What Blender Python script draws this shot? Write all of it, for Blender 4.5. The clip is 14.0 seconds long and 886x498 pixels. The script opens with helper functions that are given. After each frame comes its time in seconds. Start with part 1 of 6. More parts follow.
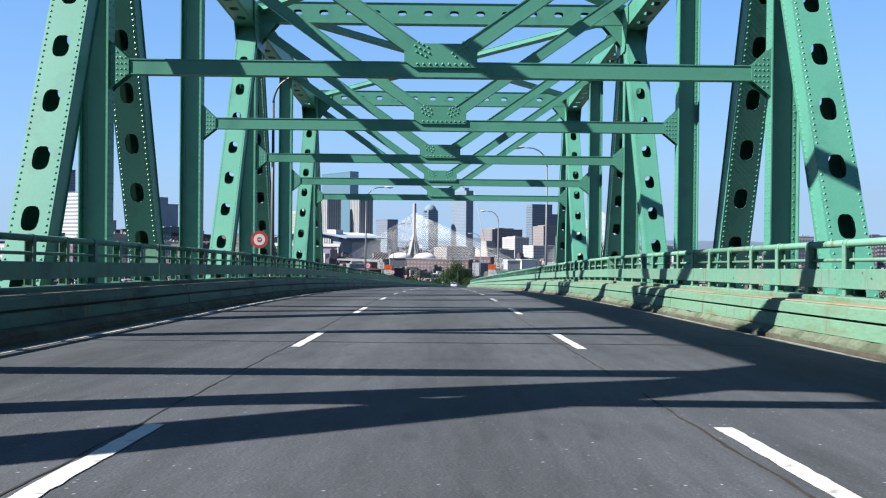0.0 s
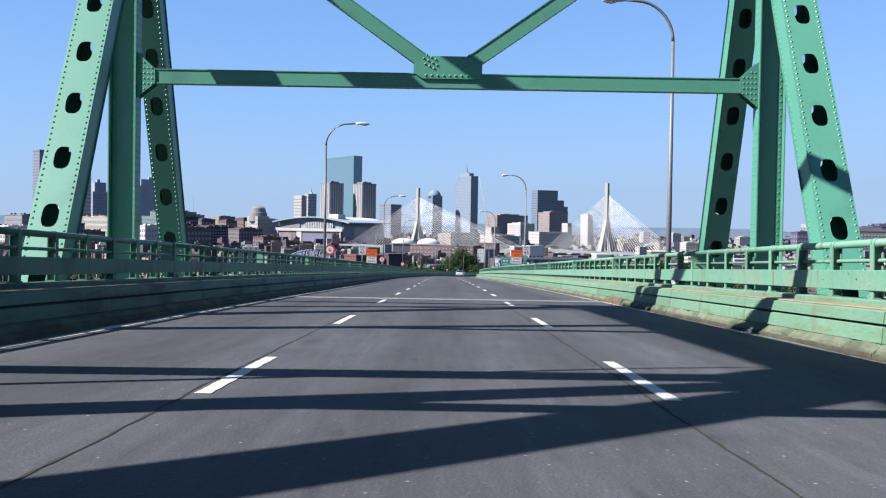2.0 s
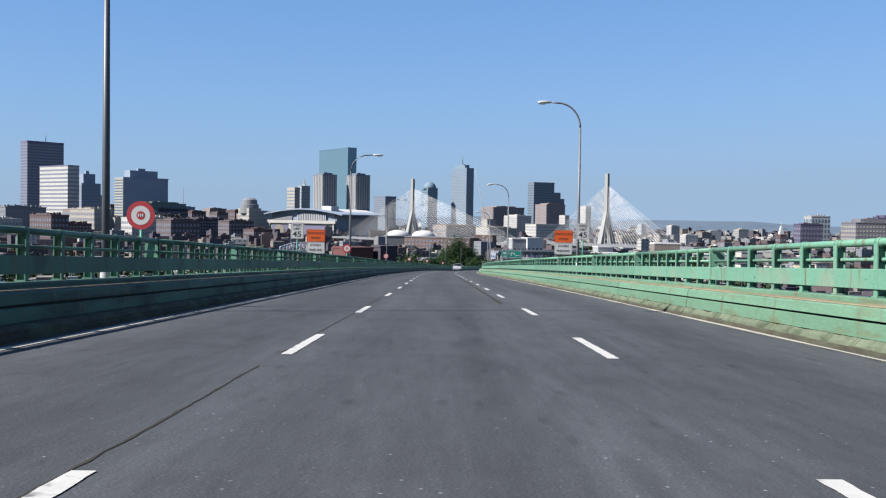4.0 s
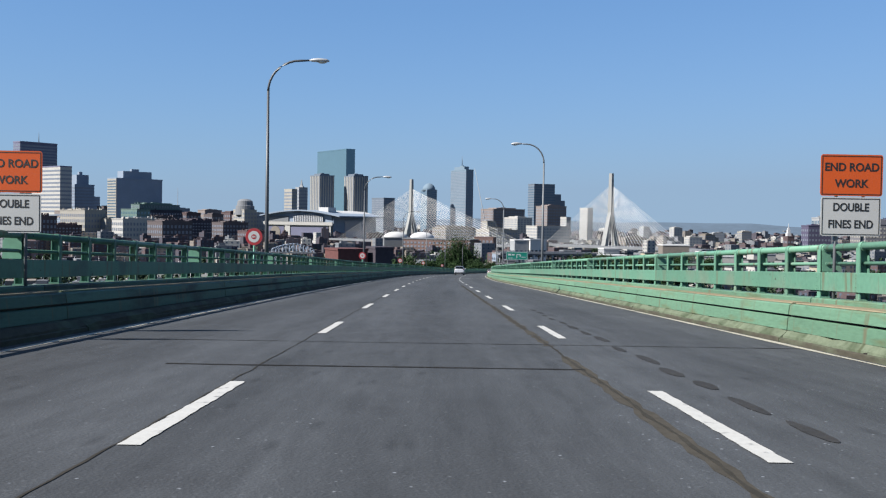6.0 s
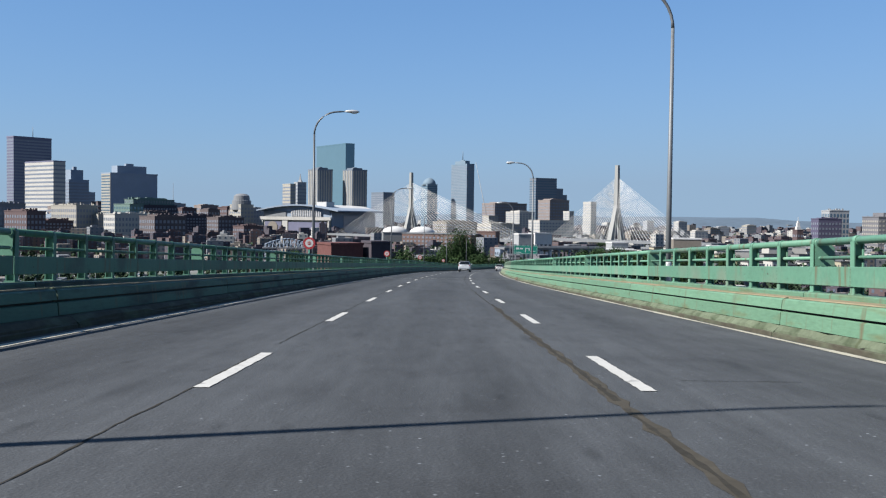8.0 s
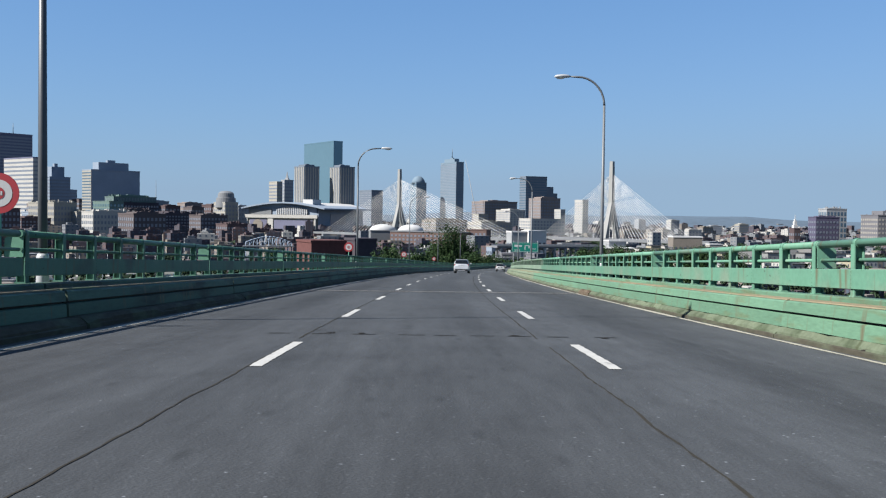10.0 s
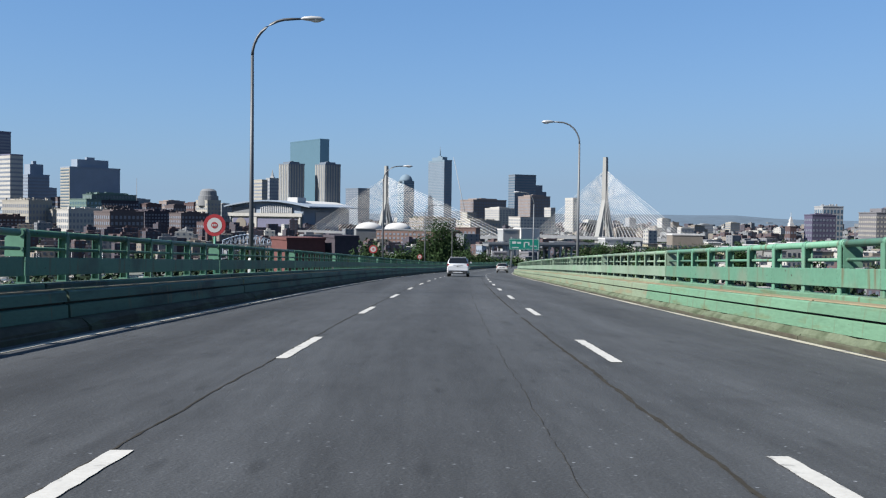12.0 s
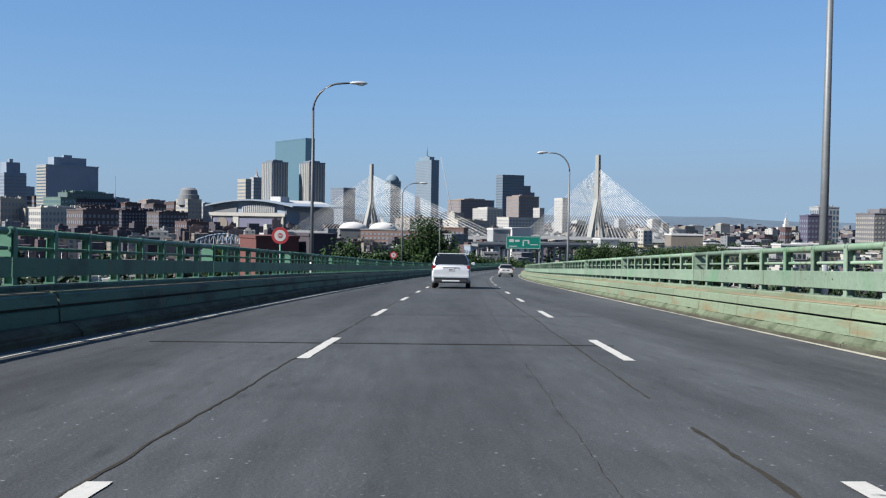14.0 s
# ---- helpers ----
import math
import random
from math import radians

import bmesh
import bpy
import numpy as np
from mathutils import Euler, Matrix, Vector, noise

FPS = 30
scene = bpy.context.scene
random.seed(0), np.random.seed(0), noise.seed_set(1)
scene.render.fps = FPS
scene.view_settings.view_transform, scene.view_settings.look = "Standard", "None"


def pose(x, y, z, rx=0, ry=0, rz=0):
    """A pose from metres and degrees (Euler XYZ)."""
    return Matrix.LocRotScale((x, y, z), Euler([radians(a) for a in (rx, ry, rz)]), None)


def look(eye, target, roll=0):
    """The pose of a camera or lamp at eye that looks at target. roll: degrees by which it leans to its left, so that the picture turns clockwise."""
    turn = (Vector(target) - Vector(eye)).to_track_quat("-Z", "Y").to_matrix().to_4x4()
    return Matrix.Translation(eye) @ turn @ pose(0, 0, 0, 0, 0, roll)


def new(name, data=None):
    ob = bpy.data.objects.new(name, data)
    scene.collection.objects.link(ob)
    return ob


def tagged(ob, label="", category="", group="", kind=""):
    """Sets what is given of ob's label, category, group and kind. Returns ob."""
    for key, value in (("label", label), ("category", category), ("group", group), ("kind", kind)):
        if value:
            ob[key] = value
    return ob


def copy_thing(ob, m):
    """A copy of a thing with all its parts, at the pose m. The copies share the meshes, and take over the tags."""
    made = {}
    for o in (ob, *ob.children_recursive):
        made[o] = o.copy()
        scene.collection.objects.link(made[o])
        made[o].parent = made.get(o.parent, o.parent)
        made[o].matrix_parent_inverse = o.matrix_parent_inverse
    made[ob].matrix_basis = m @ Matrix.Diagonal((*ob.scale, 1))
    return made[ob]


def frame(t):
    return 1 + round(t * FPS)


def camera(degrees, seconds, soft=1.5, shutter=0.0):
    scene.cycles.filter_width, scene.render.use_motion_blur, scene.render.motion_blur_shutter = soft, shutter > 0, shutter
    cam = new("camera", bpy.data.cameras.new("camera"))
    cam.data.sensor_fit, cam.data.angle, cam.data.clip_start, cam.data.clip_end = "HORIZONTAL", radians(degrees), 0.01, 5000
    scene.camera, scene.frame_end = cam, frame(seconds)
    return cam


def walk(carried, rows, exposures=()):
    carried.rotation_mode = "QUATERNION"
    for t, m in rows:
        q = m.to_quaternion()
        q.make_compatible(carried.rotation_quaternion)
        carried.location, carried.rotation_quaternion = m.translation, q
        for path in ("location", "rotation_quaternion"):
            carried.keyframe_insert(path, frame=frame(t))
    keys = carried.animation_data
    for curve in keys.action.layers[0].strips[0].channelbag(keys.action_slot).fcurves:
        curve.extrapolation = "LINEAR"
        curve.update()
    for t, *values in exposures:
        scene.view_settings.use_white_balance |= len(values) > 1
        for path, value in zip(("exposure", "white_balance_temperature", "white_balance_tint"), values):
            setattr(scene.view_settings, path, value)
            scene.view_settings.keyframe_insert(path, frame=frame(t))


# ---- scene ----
# ---------------------------------------------------------------- camera
cam = camera(49.34, 14.0, soft=1.2, shutter=0.0)
PATH = [
    (0, -0.035, 0.150, 1.020, 89.495, -0.567, -0.330),
    (0.5, -0.086, 8.5, 0.776, 89.438, -0.753, -0.373),
    (1, -0.066, 16.30, 0.609, 89.243, -0.605, -0.379),
    (1.5, 0.015, 24.380, 0.386, 88.954, -0.880, -0.328),
    (2, 0.045, 32.45, 0.118, 88.664, -0.944, -0.083),
    (2.5, 0.038, 40.90, -0.212, 88.479, -0.917, 0.036),
    (3, 0.045, 49.45, -0.560, 88.171, -0.937, -0.142),
    (5.5, 0.325, 92.05, -2.483, 88.393, -0.931, -0.424),
    (6, 0.360, 100.42, -2.850, 88.395, -0.934, -0.406),
    (6.5, 0.405, 108.802, -3.220, 88.184, -0.798, -0.333),
    (7, 0.473, 117.425, -3.648, 88.309, -0.835, -0.379),
    (7.5, 0.501, 126.059, -4.052, 88.091, -1.049, -0.432),
    (8, 0.525, 134.68, -4.474, 88.123, -0.747, -0.367),
    (10.5, 0.512, 178.098, -6.582, 88.054, -0.880, -1.187),
    (11, 0.643, 186.911, -7.021, 88.034, -0.918, -1.338),
    (11.5, 0.879, 195.874, -7.452, 88.035, -0.860, -1.458),
    (12, 1.116, 204.943, -7.883, 88.049, -0.763, -1.737),
    (12.5, 1.399, 214.068, -8.345, 88.070, -0.875, -2.055),
    (13, 1.738, 223.202, -8.756, 88.050, -0.720, -2.390),
    (13.5, 2.151, 232.361, -9.210, 88.082, -0.836, -2.495),
    (14, 2.515, 241.531, -9.668, 88.132, -0.898, -2.506),
]
walk(cam, [(t, pose(*p)) for t, *p in PATH],
     exposures=[(0.0, 1.87, 6350, 12), (1.0, 1.85, 6350, 14), (2.0, 1.8, 6400, 17), (2.6, 1.74, 6400, 17), (3.0, 1.68, 6420, 16), (5.5, 1.41, 6500, 11), (14.0, 1.41, 6500, 10)])

# ---------------------------------------------------------------- light
SUN_EL, SUN_SIDE = radians(40.9), radians(20)
to_sun = Vector((-math.cos(SUN_EL) * math.cos(SUN_SIDE), -math.cos(SUN_EL) * math.sin(SUN_SIDE), math.sin(SUN_EL)))
world = bpy.data.worlds.new("sky")
scene.world = world
world.use_nodes = True
wn = world.node_tree
sky = wn.nodes.new("ShaderNodeTexSky")
sky.sky_type, sky.sun_disc = "NISHITA", False
sky.sun_elevation, sky.sun_rotation = SUN_EL, math.atan2(to_sun.x, to_sun.y)
sky.air_density, sky.dust_density, sky.ozone_density = 1.0, 0.0, 3.0
soften = wn.nodes.new("ShaderNodeGamma")
soften.inputs["Gamma"].default_value = 0.5
tint = wn.nodes.new("ShaderNodeVectorMath")
tint.operation = "MULTIPLY"
tint.inputs[1].default_value = (0.925, 1.49, 2.26)
wn.links.new(sky.outputs["Color"], soften.inputs["Color"])
wn.links.new(soften.outputs["Color"], tint.inputs[0])
redness = wn.nodes.new("ShaderNodeSeparateColor")
hazy = wn.nodes.new("ShaderNodeMapRange")
hazy.inputs["From Min"].default_value, hazy.inputs["From Max"].default_value = 2.0, 6.6
hazy.inputs["To Max"].default_value = 0.85
haze = wn.nodes.new("ShaderNodeMix")
haze.data_type = "RGBA"
haze.inputs["B"].default_value = (2.27, 3.28, 4.55, 1)
wn.links.new(sky.outputs["Color"], redness.inputs["Color"])
wn.links.new(redness.outputs["Red"], hazy.inputs["Value"])
wn.links.new(hazy.outputs["Result"], haze.inputs["Factor"])
wn.links.new(tint.outputs["Vector"], haze.inputs["A"])
wn.links.new(haze.outputs["Result"], wn.nodes["Background"].inputs["Color"])
wn.nodes["Background"].inputs["Strength"].default_value = 0.05
sun_data = bpy.data.lights.new("sun", "SUN")
sun_data.energy, sun_data.angle, sun_data.color = 5.0, radians(0.53), (1.0, 0.965, 0.91)
sun = new("sun", sun_data)
sun.matrix_world = look((0, 0, 60), Vector((0, 0, 60)) - to_sun)


# ---------------------------------------------------------------- materials
def material(name, color, rough=0.6, metal=0.0, vary=0.12, scale=2.0, fine=40.0, bump=0.0, color2=None, stain=0.35,
             island=0.0, objvary=0.0, spec=0.5, streak=None):
    """Base colour varied at two scales, with optional second colour for stains or wear and a fine bump."""
    m = bpy.data.materials.new(name)
    m.use_nodes = True
    nt = m.node_tree
    n, l = nt.nodes, nt.links
    b = n["Principled BSDF"]
    b.inputs["Roughness"].default_value, b.inputs["Metallic"].default_value = rough, metal
    b.inputs["Specular IOR Level"].default_value = spec
    geo = n.new("ShaderNodeTexCoord")
    mp = n.new("ShaderNodeMapping")
    l.new(geo.outputs["Object"], mp.inputs["Vector"])
    if streak:
        mp.inputs["Scale"].default_value = streak
    big, small = n.new("ShaderNodeTexNoise"), n.new("ShaderNodeTexNoise")
    big.inputs["Scale"].default_value, small.inputs["Scale"].default_value = scale, fine
    big.inputs["Detail"].default_value, small.inputs["Detail"].default_value = 5, 3
    for t in (big, small):
        l.new(mp.outputs["Vector"], t.inputs["Vector"])
    add = n.new("ShaderNodeMath")
    add.operation = "ADD"
    l.new(big.outputs["Fac"], add.inputs[0])
    l.new(small.outputs["Fac"], add.inputs[1])
    rng = n.new("ShaderNodeMapRange")
    rng.inputs["From Min"].default_value, rng.inputs["From Max"].default_value = 0.6, 1.4
    rng.inputs["To Min"].default_value, rng.inputs["To Max"].default_value = 1 - vary, 1 + vary
    l.new(add.outputs[0], rng.inputs["Value"])
    value = rng.outputs["Result"]
    for amount, socket in ((island, "island"), (objvary, "object")):
        if amount:
            src = n.new("ShaderNodeNewGeometry" if socket == "island" else "ShaderNodeObjectInfo")
            r2 = n.new("ShaderNodeMapRange")
            r2.inputs["To Min"].default_value, r2.inputs["To Max"].default_value = 1 - amount, 1 + amount
            l.new(src.outputs["Random Per Island" if socket == "island" else "Random"], r2.inputs["Value"])
            mul = n.new("ShaderNodeMath")
            mul.operation = "MULTIPLY"
            l.new(value, mul.inputs[0])
            l.new(r2.outputs["Result"], mul.inputs[1])
            value = mul.outputs[0]
    base = n.new("ShaderNodeRGB")
    base.outputs[0].default_value = (*color, 1)
    col = base.outputs[0]
    if color2:
        st = n.new("ShaderNodeTexNoise")
        st.inputs["Scale"].default_value, st.inputs["Detail"].default_value = scale * 1.7, 8
        l.new(mp.outputs["Vector"], st.inputs["Vector"])
        ramp = n.new("ShaderNodeMapRange")
        ramp.inputs["From Min"].default_value, ramp.inputs["From Max"].default_value = 0.72 - stain * 0.4, 0.82 - stain * 0.3
        l.new(st.outputs["Fac"], ramp.inputs["Value"])
        mix = n.new("ShaderNodeMix")
        mix.data_type = "RGBA"
        l.new(ramp.outputs["Result"], mix.inputs["Factor"])
        l.new(col, mix.inputs["A"])
        mix.inputs["B"].default_value = (*color2, 1)
        col = mix.outputs["Result"]
    hsv = n.new("ShaderNodeHueSaturation")
    l.new(col, hsv.inputs["Color"])
    l.new(value, hsv.inputs["Value"])
    l.new(hsv.outputs["Color"], b.inputs["Base Color"])
    if bump:
        bp = n.new("ShaderNodeBump")
        bp.inputs["Strength"].default_value, bp.inputs["Distance"].default_value = bump, 0.01
        l.new(small.outputs["Fac"], bp.inputs["Height"])
        l.new(bp.outputs["Normal"], b.inputs["Normal"])
    return m


asphalt = material("asphalt", (0.0352, 0.0378, 0.0408), 0.88, vary=0.15, scale=0.5, fine=45, bump=0.7, color2=(0.0308, 0.0328, 0.0354), stain=0.4, spec=0.14)


def add_aggregate(m):
    """Pale stone specks and long worn wheel tracks on the asphalt."""
    nt = m.node_tree
    n, l = nt.nodes, nt.links
    b = n["Principled BSDF"]
    src = b.inputs["Base Color"].links[0].from_socket
    co = n.new("ShaderNodeTexCoord")
    vo = n.new("ShaderNodeTexVoronoi")
    vo.inputs["Scale"].default_value = 16
    l.new(co.outputs["Object"], vo.inputs["Vector"])
    r = n.new("ShaderNodeMapRange")
    r.inputs["From Min"].default_value, r.inputs["From Max"].default_value = 0.05, 0.22
    r.inputs["To Min"].default_value, r.inputs["To Max"].default_value = 1.55, 0.95
    l.new(vo.outputs["Distance"], r.inputs["Value"])
    # a few larger pale stones
    v2 = n.new("ShaderNodeTexVoronoi")
    v2.inputs["Scale"].default_value = 11
    l.new(co.outputs["Object"], v2.inputs["Vector"])
    pick = n.new("ShaderNodeSeparateColor")
    l.new(v2.outputs["Color"], pick.inputs["Color"])
    rare = n.new("ShaderNodeMath")
    rare.operation = "GREATER_THAN"
    rare.inputs[1].default_value = 0.78
    l.new(pick.outputs["Red"], rare.inputs[0])
    dot = n.new("ShaderNodeMapRange")
    dot.inputs["From Min"].default_value, dot.inputs["From Max"].default_value = 0.07, 0.14
    dot.inputs["To Min"].default_value, dot.inputs["To Max"].default_value = 2.8, 0.0
    l.new(v2.outputs["Distance"], dot.inputs["Value"])
    fleck = n.new("ShaderNodeMath")
    fleck.operation = "MULTIPLY"
    l.new(rare.outputs[0], fleck.inputs[0])
    l.new(dot.outputs["Result"], fleck.inputs[1])
    both = n.new("ShaderNodeMath")
    both.operation = "ADD"
    l.new(r.outputs["Result"], both.inputs[0])
    l.new(fleck.outputs[0], both.inputs[1])
    r = both
    mp = n.new("ShaderNodeMapping")
    mp.inputs["Scale"].default_value = (1.1, 0.02, 1)
    l.new(co.outputs["Object"], mp.inputs["Vector"])
    tr = n.new("ShaderNodeTexNoise")
    tr.inputs["Scale"].default_value, tr.inputs["Detail"].default_value = 1.0, 4
    l.new(mp.outputs["Vector"], tr.inputs["Vector"])
    r2 = n.new("ShaderNodeMapRange")
    r2.inputs["From Min"].default_value, r2.inputs["From Max"].default_value = 0.3, 0.7
    r2.inputs["To Min"].default_value, r2.inputs["To Max"].default_value = 0.78, 1.2
    l.new(tr.outputs["Fac"], r2.inputs["Value"])
    mu = n.new("ShaderNodeMath")
    mu.operation = "MULTIPLY"
    l.new(r.outputs[0], mu.inputs[0])
    l.new(r2.outputs["Result"], mu.inputs[1])
    gr = n.new("ShaderNodeTexNoise")
    gr.inputs["Scale"].default_value, gr.inputs["Detail"].default_value, gr.inputs["Roughness"].default_value = 6.0, 8, 0.72
    worn = n.new("ShaderNodeMapping")
    worn.inputs["Scale"].default_value = (1.0, 0.11, 1.0)
    l.new(co.outputs["Object"], worn.inputs["Vector"])
    l.new(worn.outputs["Vector"], gr.inputs["Vector"])
    r3 = n.new("ShaderNodeMapRange")
    r3.inputs["From Min"].default_value, r3.inputs["From Max"].default_value = 0.34, 0.66
    r3.inputs["To Min"].default_value, r3.inputs["To Max"].default_value = 0.84, 1.16
    l.new(gr.outputs["Fac"], r3.inputs["Value"])
    mu2 = n.new("ShaderNodeMath")
    mu2.operation = "MULTIPLY"
    l.new(mu.outputs[0], mu2.inputs[0])
    l.new(r3.outputs["Result"], mu2.inputs[1])
    # oil-darkened middles of the three lanes, broken up lengthwise
    uvn = n.new("ShaderNodeUVMap")
    sx = n.new("ShaderNodeSeparateXYZ")
    l.new(uvn.outputs["UV"], sx.inputs["Vector"])
    ph = n.new("ShaderNodeMath")
    ph.operation = "MULTIPLY"
    ph.inputs[1].default_value = 2 * math.pi / 3.66
    l.new(sx.outputs["X"], ph.inputs[0])
    cs = n.new("ShaderNodeMath")
    cs.operation = "COSINE"
    l.new(ph.outputs[0], cs.inputs[0])
    r4 = n.new("ShaderNodeMapRange")
    r4.inputs["From Min"].default_value, r4.inputs["From Max"].default_value = 0.1, 1.0
    l.new(cs.outputs[0], r4.inputs["Value"])
    mp2 = n.new("ShaderNodeMapping")
    mp2.inputs["Scale"].default_value = (0.9, 0.09, 1)
    l.new(uvn.outputs["UV"], mp2.inputs["Vector"])
    bl = n.new("ShaderNodeTexNoise")
    bl.inputs["Scale"].default_value, bl.inputs["Detail"].default_value = 1.0, 5
    l.new(mp2.outputs["Vector"], bl.inputs["Vector"])
    band = n.new("ShaderNodeMath")
    band.operation = "MULTIPLY"
    l.new(r4.outputs["Result"], band.inputs[0])
    l.new(bl.outputs["Fac"], band.inputs[1])
    r5 = n.new("ShaderNodeMapRange")
    r5.inputs["To Min"].default_value, r5.inputs["To Max"].default_value = 1.07, 0.62
    l.new(band.outputs[0], r5.inputs["Value"])
    mu3 = n.new("ShaderNodeMath")
    mu3.operation = "MULTIPLY"
    l.new(mu2.outputs[0], mu3.inputs[0])
    l.new(r5.outputs["Result"], mu3.inputs[1])
    mu = mu3
    # the tone rises evenly from the left of the road to the right
    lane = n.new("ShaderNodeMapRange")
    lane.inputs["From Min"].default_value, lane.inputs["From Max"].default_value = -4.5, 4.5
    lane.inputs["To Min"].default_value, lane.inputs["To Max"].default_value = 0.95, 1.14
    l.new(sx.outputs["X"], lane.inputs["Value"])
    mu4 = n.new("ShaderNodeMath")
    mu4.operation = "MULTIPLY"
    l.new(mu.outputs[0], mu4.inputs[0])
    l.new(lane.outputs["Result"], mu4.inputs[1])
    mu = mu4
    # small dark scuffs and patches of binder, here and there
    for spread, rarity, low, high, dark in (((2.2, 0.35, 1), 0.72, 0.10, 0.30, 0.80), ((5.0, 1.3, 1), 0.80, 0.12, 0.30, 0.76)):
        mp3 = n.new("ShaderNodeMapping")
        mp3.inputs["Scale"].default_value = spread
        l.new(co.outputs["Object"], mp3.inputs["Vector"])
        v3 = n.new("ShaderNodeTexVoronoi")
        v3.inputs["Scale"].default_value = 1.0
        l.new(mp3.outputs["Vector"], v3.inputs["Vector"])
        sc = n.new("ShaderNodeSeparateColor")
        l.new(v3.outputs["Color"], sc.inputs["Color"])
        gt = n.new("ShaderNodeMath")
        gt.operation = "GREATER_THAN"
        gt.inputs[1].default_value = rarity
        l.new(sc.outputs["Green"], gt.inputs[0])
        edge = n.new("ShaderNodeMapRange")
        edge.inputs["From Min"].default_value, edge.inputs["From Max"].default_value = low, high
        edge.inputs["To Min"].default_value, edge.inputs["To Max"].default_value = 1 - dark, 0.0
        l.new(v3.outputs["Distance"], edge.inputs["Value"])
        hit = n.new("ShaderNodeMath")
        hit.operation = "MULTIPLY"
        l.new(gt.outputs[0], hit.inputs[0])
        l.new(edge.outputs["Result"], hit.inputs[1])
        inv = n.new("ShaderNodeMath")
        inv.operation = "SUBTRACT"
        inv.inputs[0].default_value = 1.0
        l.new(hit.outputs[0], inv.inputs[1])
        mul = n.new("ShaderNodeMath")
        mul.operation = "MULTIPLY"
        l.new(mu.outputs[0], mul.inputs[0])
        l.new(inv.outputs[0], mul.inputs[1])
        mu = mul
    vm = n.new("ShaderNodeVectorMath")
    vm.operation = "SCALE"
    l.new(src, vm.inputs[0])
    l.new(mu.outputs[0], vm.inputs["Scale"])
    l.new(vm.outputs["Vector"], b.inputs["Base Color"])


add_aggregate(asphalt)
road_skin = asphalt.node_tree.nodes["Principled BSDF"]
road_skin.inputs["Sheen Weight"].default_value, road_skin.inputs["Sheen Roughness"].default_value = 0.04, 0.25
lane_paint = material("lane_paint", (0.300, 0.294, 0.273), 0.7, vary=0.12, scale=5, fine=30, color2=(0.092, 0.091, 0.089), stain=0.3)
edge_paint = material("edge_paint", (0.266, 0.249, 0.199), 0.65, vary=0.15, scale=2, fine=25, color2=(0.166, 0.156, 0.139), stain=0.4)
seam_dirt = material("seam_dirt", (0.024, 0.022, 0.018), 0.95, vary=0.3, scale=1.5, fine=20, spec=0.1)
ledge_rust = material("rusty_ledge", (0.158, 0.132, 0.086), 0.85, vary=0.25, scale=0.8, fine=12, bump=0.15, color2=(0.077, 0.127, 0.069), stain=0.45, streak=(1, 0.3, 1), spec=0.1)
band_dirt = material("crack_dirt_band", (0.039, 0.035, 0.028), 0.95, vary=0.25, scale=1.2, fine=9, spec=0.1)
oil = material("oil_stain", (0.022, 0.021, 0.020), 0.8, vary=0.3, scale=3, fine=20, spec=0.15)
tar = material("crack_tar", (0.014, 0.013, 0.012), 0.9, vary=0.3, scale=1.5, fine=20, spec=0.1)
green = material("green_steel_paint", (0.048, 0.166, 0.115), 0.42, vary=0.08, scale=0.9, fine=18, bump=0.06, color2=(0.041, 0.140, 0.099), stain=0.4, objvary=0.05, spec=0.3)
green_worn = material("worn_green_paint", (0.075, 0.143, 0.094), 0.6, vary=0.2, scale=0.7, fine=12, bump=0.12, color2=(0.081, 0.099, 0.054), stain=0.36, objvary=0.12, streak=(1, 0.5, 3.0), spec=0.15)
green_rail = material("rail_green_paint", (0.074, 0.163, 0.113), 0.5, vary=0.16, scale=0.6, fine=14, bump=0.08, color2=(0.108, 0.158, 0.115), stain=0.55, objvary=0.14, spec=0.2)
rail_faded = material("faded_rail_paint", (0.127, 0.173, 0.131), 0.6, vary=0.2, scale=0.5, fine=14, bump=0.1, color2=(0.092, 0.166, 0.106), stain=0.5, objvary=0.15, spec=0.2)
parapet_faded = material("faded_parapet_paint", (0.115, 0.146, 0.100), 0.65, vary=0.2, scale=0.7, fine=12, bump=0.12, color2=(0.127, 0.108, 0.065), stain=0.42, objvary=0.12, streak=(1, 0.35, 2.5), spec=0.15)
# The left side's shade, put into darker copies of the two paints.
green_shaded = material("shaded_green_paint", (0.046, 0.092, 0.068), 0.65, vary=0.2, scale=0.7, fine=12, bump=0.12, color2=(0.026, 0.036, 0.032), stain=0.6, objvary=0.12, streak=(1, 0.5, 3.0), spec=0.15)
rail_shaded = material("shaded_rail_paint", (0.052, 0.124, 0.088), 0.55, vary=0.16, scale=0.6, fine=14, bump=0.08, color2=(0.038, 0.074, 0.058), stain=0.55, objvary=0.14, spec=0.2)
curb_concrete = material("curb_concrete", (0.082, 0.098, 0.066), 0.9, vary=0.2, scale=1.2, fine=18, bump=0.4, color2=(0.045, 0.057, 0.035), stain=0.6, objvary=0.1, spec=0.1)
# Real stain at the kerb foot; also colours in the left kerb's shade.
kerb_stain_shade = material("stained_shaded_kerb", (0.048, 0.044, 0.033), 0.92, vary=0.3, scale=1.5, fine=14, bump=0.3, color2=(0.062, 0.070, 0.047), stain=0.6, streak=(1, 0.4, 1), spec=0.1)
kerb_rust = material("rusty_broken_kerb", (0.080, 0.064, 0.046), 0.9, vary=0.3, scale=2.0, fine=16, bump=0.5, color2=(0.052, 0.036, 0.026), stain=0.6, spec=0.1)
concrete = material("concrete", (0.233, 0.222, 0.199), 0.85, vary=0.14, scale=0.6, fine=10, bump=0.2)
